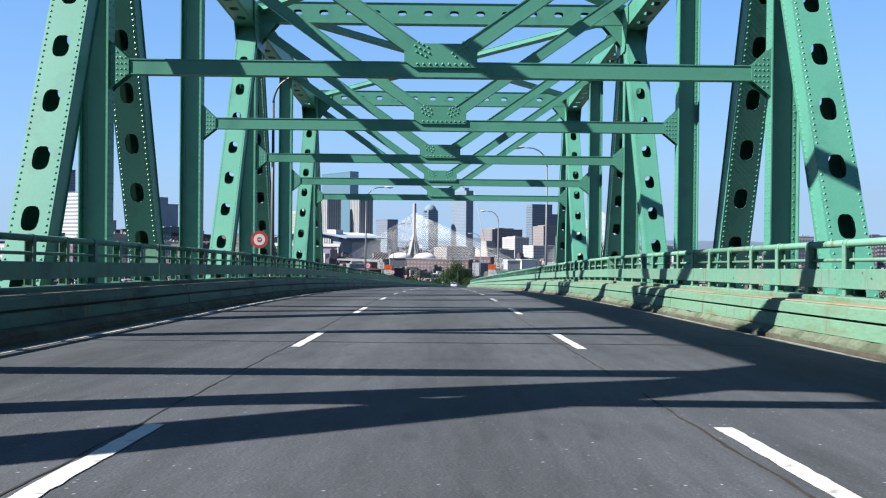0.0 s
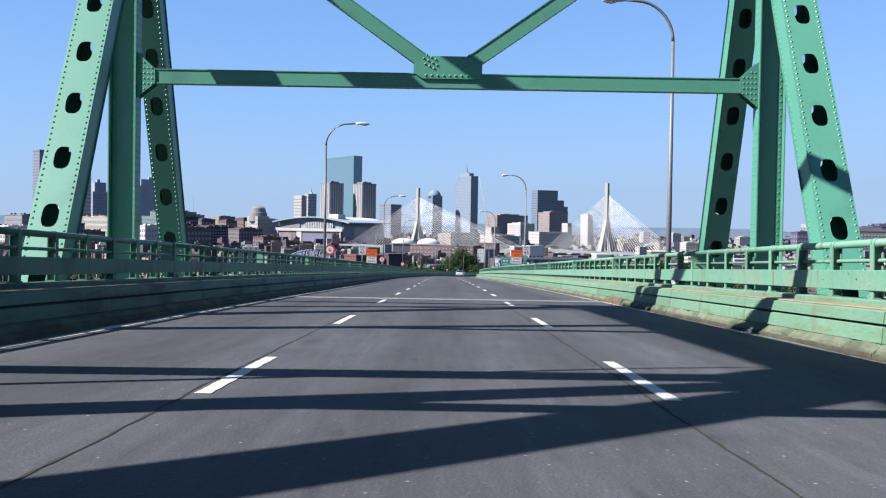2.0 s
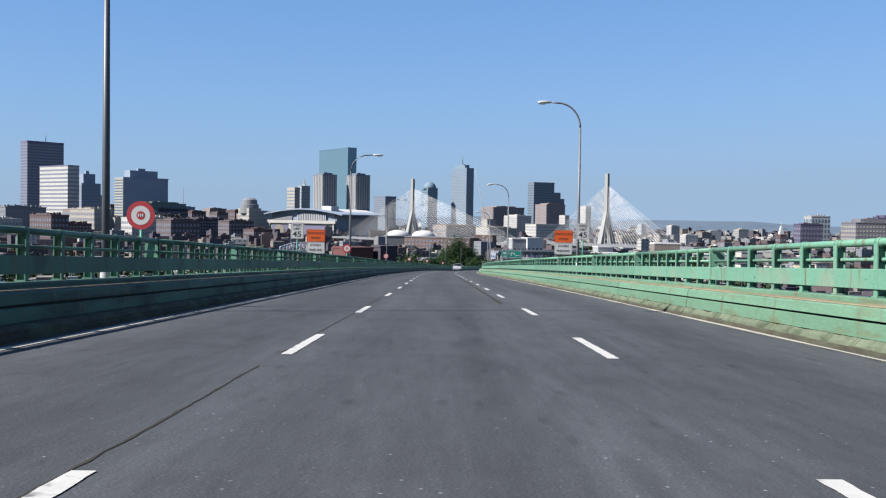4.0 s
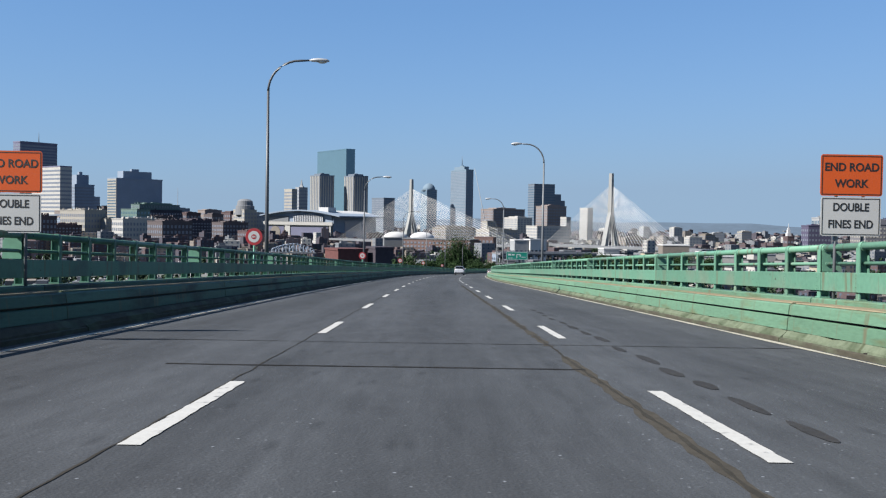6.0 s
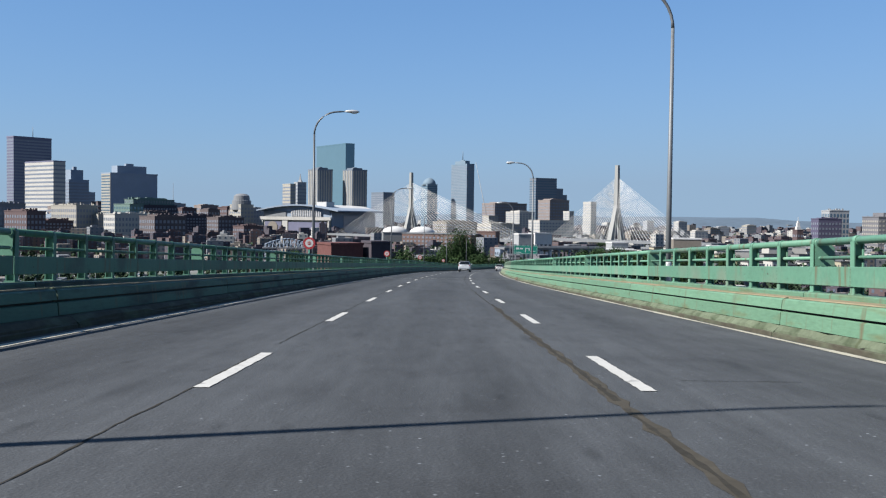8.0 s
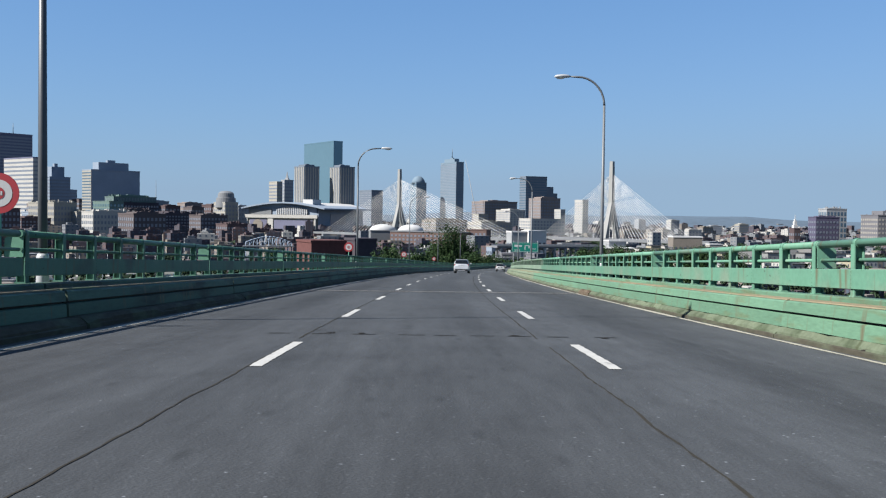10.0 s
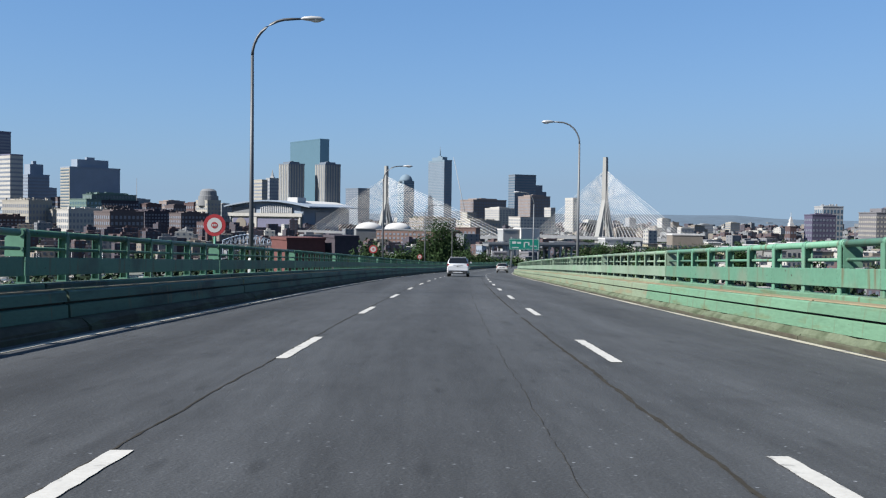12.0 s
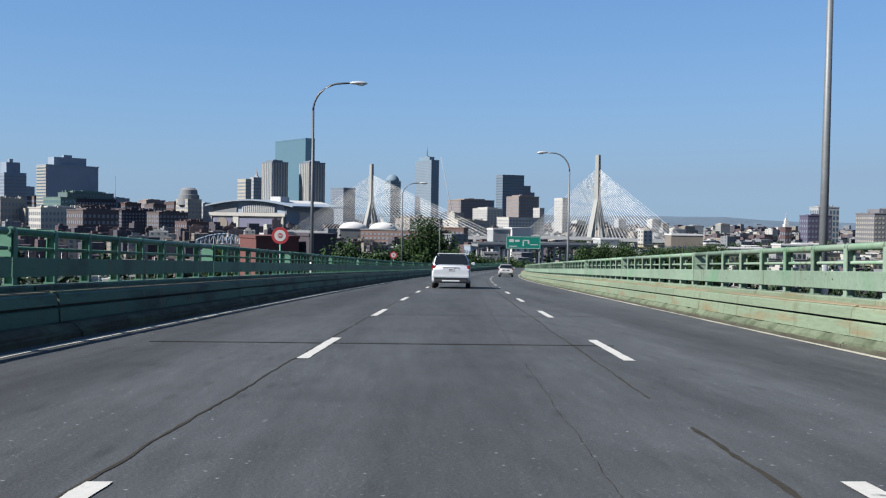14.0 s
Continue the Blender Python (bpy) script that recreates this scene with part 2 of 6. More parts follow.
joint_steel = material("joint_header_concrete", (0.189, 0.177, 0.156), 0.6, vary=0.2, scale=2, fine=30)
black_gap = material("rubber_seal", (0.011, 0.011, 0.011), 0.8, vary=0.2)
# Left lamp poles: the shade on their visible side darkens the steel colour.
pole_shaded = material("shaded_pole_steel", (0.034, 0.039, 0.045), 0.5, metal=0.1, vary=0.2, scale=1.5, fine=15)
pole_grey = material("galvanised_pole_steel", (0.085, 0.092, 0.098), 0.55, metal=0.2, vary=0.2, scale=1.2, fine=12, color2=(0.078, 0.066, 0.055), stain=0.3)
lamp_shell = material("lamp_shell", (0.305, 0.310, 0.310), 0.35, metal=0.2, vary=0.06)
lamp_lens = material("lamp_lens", (0.416, 0.421, 0.410), 0.15, vary=0.04)
sign_red = material("sign_red", (0.233, 0.019, 0.022), 0.4, vary=0.06)
sign_white = material("sign_white", (0.333, 0.333, 0.322), 0.4, vary=0.05)
sign_black = material("sign_black", (0.011, 0.011, 0.011), 0.5, vary=0.05)
sign_orange = material("sign_orange", (0.399, 0.061, 0.007), 0.4, vary=0.05)
sign_green = material("sign_green", (0.000, 0.115, 0.086), 0.4, vary=0.06)


def add_wear(m, runs=(0.083, 0.083, 0.051), chips=(0.035, 0.026, 0.020)):
    """Rust running down from the ledges and small chips in the paint."""
    nt = m.node_tree
    n, l = nt.nodes, nt.links
    b = n["Principled BSDF"]
    col = b.inputs["Base Color"].links[0].from_socket
    co = n.new("ShaderNodeTexCoord")
    for scale, stretch, low, high, tone, detail in ((1.3, (1, 4.5, 0.5), 0.58, 0.72, runs, 6), (7.0, (1, 0.8, 1.6), 0.70, 0.73, chips, 5)):
        mp = n.new("ShaderNodeMapping")
        mp.inputs["Scale"].default_value = stretch
        l.new(co.outputs["Object"], mp.inputs["Vector"])
        no = n.new("ShaderNodeTexNoise")
        no.inputs["Scale"].default_value, no.inputs["Detail"].default_value = scale, detail
        l.new(mp.outputs["Vector"], no.inputs["Vector"])
        r = n.new("ShaderNodeMapRange")
        r.inputs["From Min"].default_value, r.inputs["From Max"].default_value = low, high
        l.new(no.outputs["Fac"], r.inputs["Value"])
        mix = n.new("ShaderNodeMix")
        mix.data_type = "RGBA"
        l.new(r.outputs["Result"], mix.inputs["Factor"])
        l.new(col, mix.inputs["A"])
        mix.inputs["B"].default_value = (*tone, 1)
        col = mix.outputs["Result"]
    l.new(col, b.inputs["Base Color"])


for worn in (green_worn, green_shaded, rail_shaded, parapet_faded, rail_faded, green_rail):
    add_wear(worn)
add_wear(curb_concrete, (0.046, 0.055, 0.032), (0.017, 0.015, 0.013))

# ---------------------------------------------------------------- building helpers
def part(name, bm, mat, parent=None, label=""):
    me = bpy.data.meshes.new(name)
    bm.to_mesh(me)
    bm.free()
    me.materials.append(mat)
    ob = new(name, me)
    if parent:
        ob.parent = parent
    if label:
        tagged(ob, label)
    return ob


def thing(name, label, category, group="", kind=""):
    return tagged(new(name), label, category, group, kind)


def box(bm, x0, x1, y0, y1, z0, z1, m=None):
    c = [Vector((x, y, z)) for z in (z0, z1) for y in (y0, y1) for x in (x0, x1)]
    v = [bm.verts.new(m @ p if m else p) for p in c]
    for f in ((0, 2, 3, 1), (4, 5, 7, 6), (0, 1, 5, 4), (2, 6, 7, 3), (0, 4, 6, 2), (1, 3, 7, 5)):
        bm.faces.new([v[i] for i in f])
    return v


def bevelled(bm, w=0.01, seg=1):
    bmesh.ops.bevel(bm, geom=bm.edges[:], offset=w, segments=seg, affect="EDGES", clamp_overlap=True)
    return bm


def tube(bm, pts, radii, n=8, cap=True):
    """A round tube through points, with a radius at each."""
    pts = [Vector(p) for p in pts]
    rings = []
    for i, p in enumerate(pts):
        a = (pts[min(i + 1, len(pts) - 1)] - pts[max(i - 1, 0)]).normalized()
        ref = Vector((1, 0, 0)) if abs(a.x) < 0.8 else Vector((0, 0, 1))
        u = a.cross(ref).normalized()
        w = a.cross(u)
        rings.append([bm.verts.new(p + (u * math.cos(k * 2 * math.pi / n) + w * math.sin(k * 2 * math.pi / n)) * radii[i]) for k in range(n)])
    for r0, r1 in zip(rings, rings[1:]):
        for k in range(n):
            bm.faces.new((r0[k], r0[(k + 1) % n], r1[(k + 1) % n], r1[k])).smooth = True
    if cap:
        bm.faces.new(rings[0][::-1])
        bm.faces.new(rings[-1])
    return bm


def prism(bm, outline, a, b, axis="y"):
    """Extrude an outline of two coordinates along an axis from a to b."""
    def at(p, q):
        return {"y": (p[0], q, p[1]), "x": (q, p[0], p[1]), "z": (p[0], p[1], q)}[axis]
    r0 = [bm.verts.new(at(p, a)) for p in outline]
    r1 = [bm.verts.new(at(p, b)) for p in outline]
    k = len(outline)
    for i in range(k):
        bm.faces.new((r0[i], r0[(i + 1) % k], r1[(i + 1) % k], r1[i]))
    bm.faces.new(r0[::-1])
    bm.faces.new(r1)
    return bm


# ---------------------------------------------------------------- the road's line
KNOT = [0, 22, 45, 70, 120, 170, 210, 235, 260, 280, 310, 350, 420, 520]
FALL = [1.72, 1.55, 2.42, 2.60, 2.67, 2.87, 2.75, 2.78, 2.88, 3.0, 3.0, 2.9, 2.6, 2.2]
TURN = [0, 0, 0.34, 0.52, -0.07, 0.33, 1.87, 2.84, 3.51, 3.9, 4.6, 6.2, 9.5, 14.0]
_y = np.arange(-60, 521, 1.0)
_fall = np.tan(np.radians(np.interp(_y, KNOT, FALL)))
_turn = np.tan(np.radians(np.interp(_y, KNOT, TURN)))
_z = np.concatenate([[0], -np.cumsum((_fall[1:] + _fall[:-1]) / 2)])
_x = np.concatenate([[0], np.cumsum((_turn[1:] + _turn[:-1]) / 2)])
_z -= np.interp(0, _y, _z)
_x -= np.interp(0, _y, _x)


def P(u, y, h=0.0):
    """A place u metres right of the road's centre line, h above its surface."""
    return Vector((float(np.interp(y, _y, _x)) + u, y, float(np.interp(y, _y, _z)) + h))


def road_pose(y0, y1):
    """Pose at P(0, y0) whose y axis runs to P(0, y1), x level."""
    a, b = P(0, y0), P(0, y1)
    f = (b - a).normalized()
    r = Vector((f.y, -f.x, 0)).normalized()
    m = Matrix.Identity(4)
    m.col[0][:3], m.col[1][:3], m.col[2][:3], m.col[3][:3] = r, f, r.cross(f), a
    return m


def ribbon(bm, u0, u1, y0, y1, h, step=2.0, wob=0.0, seed=0):
    """A strip of road surface between two offsets."""
    rnd = random.Random(seed)
    k = max(1, round((y1 - y0) / step))
    prev = None
    off = 0.0
    for i in range(k + 1):
        y = y0 + (y1 - y0) * i / k
        off = off * 0.8 + rnd.uniform(-wob, wob)
        grow = 1 + (rnd.uniform(-0.5, 0.5) if wob else 0)
        mid, half = (u0 + u1) / 2 + off, (u1 - u0) / 2 * grow
        now = (bm.verts.new(P(mid - half, y, h)), bm.verts.new(P(mid + half, y, h)))
        if prev:
            bm.faces.new((prev[0], prev[1], now[1], now[0]))
        prev = now
    return bm


# ---------------------------------------------------------------- deck and road
Y0, Y1 = -56, 515
road_bm = bmesh.new()
prev = None
for i in range(round((Y1 - Y0) / 2.0) + 1):
    y = Y0 + i * 2.0
    ring = [road_bm.verts.new(P(u, y, h)) for u, h in ((-6.4, 0.02), (6.4, 0.02), (6.4, -0.45), (-6.4, -0.45))]
    ring[0].co.z -= 0.02
    ring[1].co.z -= 0.02
    if prev:
        for k in range(4):
            road_bm.faces.new((prev[k], prev[(k + 1) % 4], ring[(k + 1) % 4], ring[k]))
    prev = ring
lanes = road_bm.loops.layers.uv.new("UVMap")
for fc in road_bm.faces:
    for lp in fc.loops:
        c = lp.vert.co
        lp[lanes].uv = (c.x - P(0, c.y).x, c.y)
road = tagged(part("road", road_bm, asphalt), "worn grey asphalt bridge roadway with sealed cracks", "road", kind="structure")

DASH, CYCLE = 3.05, 9.144


def lane_dash(u, y, seed):
    """A painted dash with slightly ragged edges."""
    r = random.Random(seed)
    bm, prev = bmesh.new(), None
    for i in range(27):
        yy = y + DASH * i / 26 + (r.uniform(-0.03, 0.03) if i in (0, 26) else 0)
        now = (bm.verts.new(P(u - 0.065 + r.uniform(-0.007, 0.007), yy, 0.006)), bm.verts.new(P(u + 0.065 + r.uniform(-0.007, 0.007), yy, 0.006)))
        if prev:
            bm.faces.new((prev[0], prev[1], now[1], now[0]))
        prev = now
    return bm



SLIPPED = {(1, 59): -0.5, (1, 105): -0.3, (1, 115): -0.2, (-1, 115): 0.2, (-1, 206): 0.75, (1, 206): 0.65, (-1, 215): -0.2, (1, 215): -0.3, (1, 30): -0.25}
for side, u, shift in ((-1, -1.845, 0.0), (1, 1.845, 0.05)):
    for zone0, zone1, phase in ((-55, 56, 12.5), (56, 94, 59.08), (94, 440, 105.98)):
        k = math.ceil((zone0 - phase) / CYCLE)
        while phase + k * CYCLE + DASH < zone1:
            y = phase + k * CYCLE + shift + SLIPPED.get((side, int(phase + k * CYCLE)), 0.0)
            bm = lane_dash(u, y, int(y * 10) + side)
            part("lane_dash", bm, lane_paint, road)
            k += 1
for u0, u1 in ((4.98, 5.09), (-5.13, -5.01)):
    part("edge_line", ribbon(bmesh.new(), u0, u1, Y0, 460, 0.006, 1.5, wob=0.004, seed=int(u0 * 10)), edge_paint, road)
for y, w, n in ((63.45, 1.05, 1), (205.9, 0.6, 1)):
    joint = part("expansion_joint", ribbon(bmesh.new(), -5.5, 5.3, y - w / 2, y + w / 2, 0.008, 0.3), joint_steel, road)
    part("joint_seal", ribbon(bmesh.new(), -5.5, 5.3, y - 0.09, y + 0.09, 0.012, 0.09), black_gap, joint)


def cross_line(y, u0, u1, w, seed):
    rnd = random.Random(seed)
    bm, prev = bmesh.new(), None
    off = 0.0
    k = round((u1 - u0) / 0.25)
    for i in range(k + 1):
        u = u0 + (u1 - u0) * i / k
        off = off * 0.9 + rnd.uniform(-0.012, 0.012)
        g = w * rnd.uniform(0.6, 1.3)
        now = (bm.verts.new(P(u, y + off - g / 2, 0.005)), bm.verts.new(P(u, y + off + g / 2, 0.005)))
        if prev:
            bm.faces.new((prev[0], now[0], now[1], prev[1]))
        prev = now
    part("transverse_seam", bm, tar, road)


# Thin dark strips across the lanes, seams and cracks among them.
for y, u0, u1, w, s in ((113.7, -5.2, 5.0, 0.045, 1), (136.1, -4.6, -4.0, 0.06, 2), (143.4, 2.3, 3.4, 0.015, 3),
                        (254.4, -4.2, 2.0, 0.09, 5), (110.5, -2.9, 1.5, 0.08, 6), (172.0, -5, 5, 0.05, 7), (262.0, -2, 3, 0.05, 8), (287, -5, 5, 0.05, 9), (13.4, -5.2, 5.0, 0.05, 21)):
    cross_line(y, u0, u1, w, s)
for u, w, a, b, s in ((-1.96, 0.022, -50, 62, 11), (1.68, 0.022, -50, 62, 12), (-1.92, 0.024, 66, 420, 13), (1.47, 0.050, 92, 160, 14), (1.44, 0.034, 160, 420, 16), (0.62, 0.006, 196, 300, 15)):
    y, rnd = a, random.Random(s)
    while y < b:
        e = min(b, y + rnd.uniform(6, 22))
        ws = w * rnd.uniform(0.55, 1.1)
        part("sealed_crack", ribbon(bmesh.new(), u - ws / 2, u + ws / 2, y, e, 0.004, 0.14, wob=0.009, seed=s * 100 + int(y)), seam_dirt, road)
        y = e + rnd.choice((0.2, 0.4, 1.4))
for a, b in ((92.5, 97), (98, 112), (113.5, 131), (131.5, 158)):
    part("dirt_band", ribbon(bmesh.new(), 1.41, 1.53, a, b, 0.003, 0.25, wob=0.008, seed=int(a)), band_dirt, road)
# short tar marks in a row across the lanes
rnd = random.Random(9)
for u, w in ((-2.36, 0.32), (-1.70, 0.34), (-1.09, 0.34), (-0.38, 0.37), (0.12, 0.35), (0.66, 0.34), (1.22, 0.34), (1.79, 0.34), (2.5, 0.3)):
    bm = bmesh.new()
    y = 183.66 - 0.04 * u + rnd.uniform(-0.03, 0.03)
    bm.faces.new([bm.verts.new(P(u + a * w * 0.5 + rnd.uniform(-0.02, 0.02), y + b * 0.045 + rnd.uniform(-0.012, 0.012), 0.005)) for a, b in ((-1, -0.6), (-0.2, -0.9), (1, -0.6), (1.05, 0.5), (0.1, 0.9), (-1, 0.7))])
    part("tar_mark", bm, tar, road)
for u, y in ((-1.62, 184.0), (-1.15, 183.9), (1.16, 183.75), (2.45, 183.4)):
    bm = bmesh.new()
    bm.faces.new([bm.verts.new(P(u + math.cos(q) * 0.06 * rnd.uniform(0.6, 1.3), y + math.sin(q) * 0.13 * rnd.uniform(0.6, 1.2), 0.006)) for q in [i * math.pi / 6 for i in range(12)]])
    part("tar_blot", bm, tar, road)
# oil drips in the outer lane
rnd = random.Random(5)
for y in (103.9, 105.2, 106.8, 108.0, 109.3, 110.4, 111.8, 113.2, 115.0, 116.3, 117.8, 119.2, 120.6, 122.0, 123.4, 124.7):
    bm = bmesh.new()
    L = rnd.uniform(0.4, 1.2)
    cx, half = 2.40 + rnd.uniform(-0.04, 0.04), rnd.uniform(0.05, 0.085)
    c = [bm.verts.new(P(cx + math.cos(q) * half * rnd.uniform(0.86, 1.1), y + math.sin(q) * L / 2 * rnd.uniform(0.95, 1.05), 0.005)) for q in [i * math.pi / 10 for i in range(20)]]
    bm.faces.new(c)
    part("oil_stain", bm, oil, road)

# ---------------------------------------------------------------- trusses over the first span
PANEL = 8.42
PEAK = 54.6
TU = 7.32
TOP, BOT = 10.45, -11.0


def rivet(bm, c, n, r=0.03):
    """A low six-sided dome on a face with normal n."""
    n = n.normalized()
    u = n.orthogonal().normalized()
    w = n.cross(u)
    ring = [bm.verts.new(c + (u * math.cos(k * math.pi / 2.5) + w * math.sin(k * math.pi / 2.5)) * r) for k in range(5)]
    t = bm.verts.new(c + n * r * 0.75)
    for k in range(5):
        bm.faces.new((ring[k], ring[(k + 1) % 5], t))


def frame_of(a, b, lateral=Vector((1, 0, 0))):
    f = (b - a).normalized()
    u = (lateral - f * lateral.dot(f)).normalized()
    return f, u, u.cross(f)


def plate_with_holes(bm, o, f, u, n, length, width, th, pitch, hw, hl, margin, first=None):
    """A plate along f, of a width along u, with rounded holes every pitch."""
    count = max(1, int((length - 2 * margin) / pitch))
    start = (length - count * pitch) / 2
    if first is not None:
        start = (first - pitch / 2 - margin) % pitch + margin
        count = int((length - margin - start) / pitch)
    def quad(s0, s1):
        for sgn in (0, 1):
            q = [bm.verts.new(o + f * s + u * w - n * th * sgn) for s, w in ((s0, -width / 2), (s1, -width / 2), (s1, width / 2), (s0, width / 2))]
            bm.faces.new(q if sgn else q[::-1])
    quad(0, start)
    quad(start + count * pitch, length)
    for i in range(count):
        c = start + (i + 0.5) * pitch
        hole, outer = [], []
        for k in range(16):
            a = (k + 0.5) * 2 * math.pi / 16
            ca, sa = math.cos(a), math.sin(a)
            p = 0.72
            hole.append((c + math.copysign(abs(sa) ** p, sa) * hl / 2, math.copysign(abs(ca) ** p, ca) * hw / 2))
            m = max(abs(ca) / (width / 2), abs(sa) / (pitch / 2))
            outer.append((c + sa / m, ca / m))
        for sgn in (0, 1):
            hv = [bm.verts.new(o + f * s + u * w - n * th * sgn) for s, w in hole]
            ov = [bm.verts.new(o + f * s + u * w - n * th * sgn) for s, w in outer]
            for k in range(16):
                k2 = (k + 1) % 16
                s0, w0 = outer[k]
                s1, w1 = outer[k2]
                on_end = lambda s: abs(abs(s - c) - pitch / 2) < 1e-6
                on_side = lambda w: abs(abs(w) - width / 2) < 1e-6
                poly = [hv[k], ov[k], ov[k2], hv[k2]]
                if on_end(s0) != on_end(s1) and not (on_side(w0) and on_end(s0)):
                    cs, cw = c + math.copysign(pitch / 2, (s0 + s1) / 2 - c), math.copysign(width / 2, w0 + w1)
                    poly = [hv[k], ov[k], bm.verts.new(o + f * cs + u * cw - n * th * sgn), ov[k2], hv[k2]]
                bm.faces.new(poly if not sgn else poly[::-1])
            if sgn == 0:
                first = hv
        for k in range(16):
            bm.faces.new((first[k], first[(k + 1) % 16], hv[(k + 1) % 16], hv[k]))


def slab(bm, o, f, u, n, length, width, th):
    q = [o + f * s + u * w + n * t for t in (0, -th) for s, w in ((0, -width / 2), (length, -width / 2), (length, width / 2), (0, width / 2))]
    v = [bm.verts.new(p) for p in q]
    for fc in ((3, 2, 1, 0), (4, 5, 6, 7), (0, 1, 5, 4), (1, 2, 6, 5), (2, 3, 7, 6), (3, 0, 4, 7)):
        bm.faces.new([v[i] for i in fc])


def perforated_member(a, b, width, depth, rivets=(0, 0), pitch=1.23, first=None):
    """A riveted box member: two pierced cover plates, two solid side plates, angles at the edges."""
    f, u, n = frame_of(a, b)
    L = (b - a).length
    bm = bmesh.new()
    for sg in (1, -1):
        nn = n * sg
        # the holes of the two plates are staggered
        at = first if sg > 0 else (first or 0.5 + pitch / 2) + pitch / 2
        plate_with_holes(bm, a + nn * depth / 2, f, u * sg, nn, L, width, 0.016, pitch, 0.32, 0.49, 0.5, at)
        slab(bm, a + u * sg * (width / 2 - 0.03), f, n * -sg, u * sg, L, depth - 0.04, 0.016)
        s = rivets[0] + 0.05
        while s < min(L, rivets[1]):
            for e in (-1, 1):
                rivet(bm, a + f * s + nn * depth / 2 + u * e * (width / 2 - 0.055), nn)
                if e == sg or sg == 1:
                    rivet(bm, a + f * (s + 0.06) + u * e * (width / 2 - 0.03) + n * sg * (depth / 2 - 0.07), u * e)
            s += 0.13
    return bm


def i_post(a, b, width, breadth, rivets=(0, 0)):
    """An I-shaped post: two flanges facing sideways, a web between them with riveted angles."""
    f, u, n = frame_of(a, b)
    L = (b - a).length
    bm = bmesh.new()
    for sg in (1, -1):
        slab(bm, a + u * sg * width / 2, f, n * -sg, u * sg, L, breadth, 0.025)
        slab(bm, a + u * sg * (width / 2 - 0.025) + n * 0.045, f, u * -1, n, L, 0.0, 0.03)
        for e in (1, -1):
            slab(bm, a + u * sg * (width / 2 - 0.075) + n * e * 0.022, f, u * e, n * e, L, 0.1, 0.014)
            s = rivets[0]
            while s < min(L, rivets[1]):
                rivet(bm, a + f * s + u * sg * (width / 2 - 0.07) + n * e * 0.022, n * e, 0.026)
                rivet(bm, a + f * (s + 0.07) + u * sg * width / 2 + n * e * 0.1, u * sg, 0.026)
                s += 0.16
    slab(bm, a + n * 0.008, f, u * -1, n, L, width - 0.05, 0.016)
    return bm


def beam(a, b, height, breadth, up=Vector((0, 0, 1)), lip=0.03):
    """A plate-faced beam with narrow flanges at top and bottom, one closed profile."""
    f = (b - a).normalized()
    n = (up - f * up.dot(f)).normalized()
    u = f.cross(n)
    p, q, e, t = breadth / 2, height / 2, lip / 2, 0.022
    half = [(p + e, q), (p + e, q - t), (p, q - t), (p, t - q), (p + e, t - q), (p + e, -q)]
    outline = half + [(-x, z) for x, z in half[::-1]]
    bm = bmesh.new()
    r0 = [bm.verts.new(a + u * x + n * z) for x, z in outline]
    r1 = [bm.verts.new(b + u * x + n * z) for x, z in outline]
    for i in range(12):
        j = (i + 1) % 12
        bm.faces.new((r0[i], r1[i], r1[j], r0[j]))
    bm.faces.new(r0)
    bm.faces.new(r1[::-1])
    bmesh.ops.recalc_face_normals(bm, faces=bm.faces)
    return bm


def gusset(bm, c, pts, y_off, th=0.02):
    """A flat plate in the crosswise plane."""
    front = [bm.verts.new(c + Vector((x, y_off - th / 2, z))) for x, z in pts]
    back = [bm.verts.new(c + Vector((x, y_off + th / 2, z))) for x, z in pts]
    k = len(pts)
    bm.faces.new(front)
    bm.faces.new(back[::-1])
    for i in range(k):
        bm.faces.new((front[i], back[i], back[(i + 1) % k], front[(i + 1) % k]))


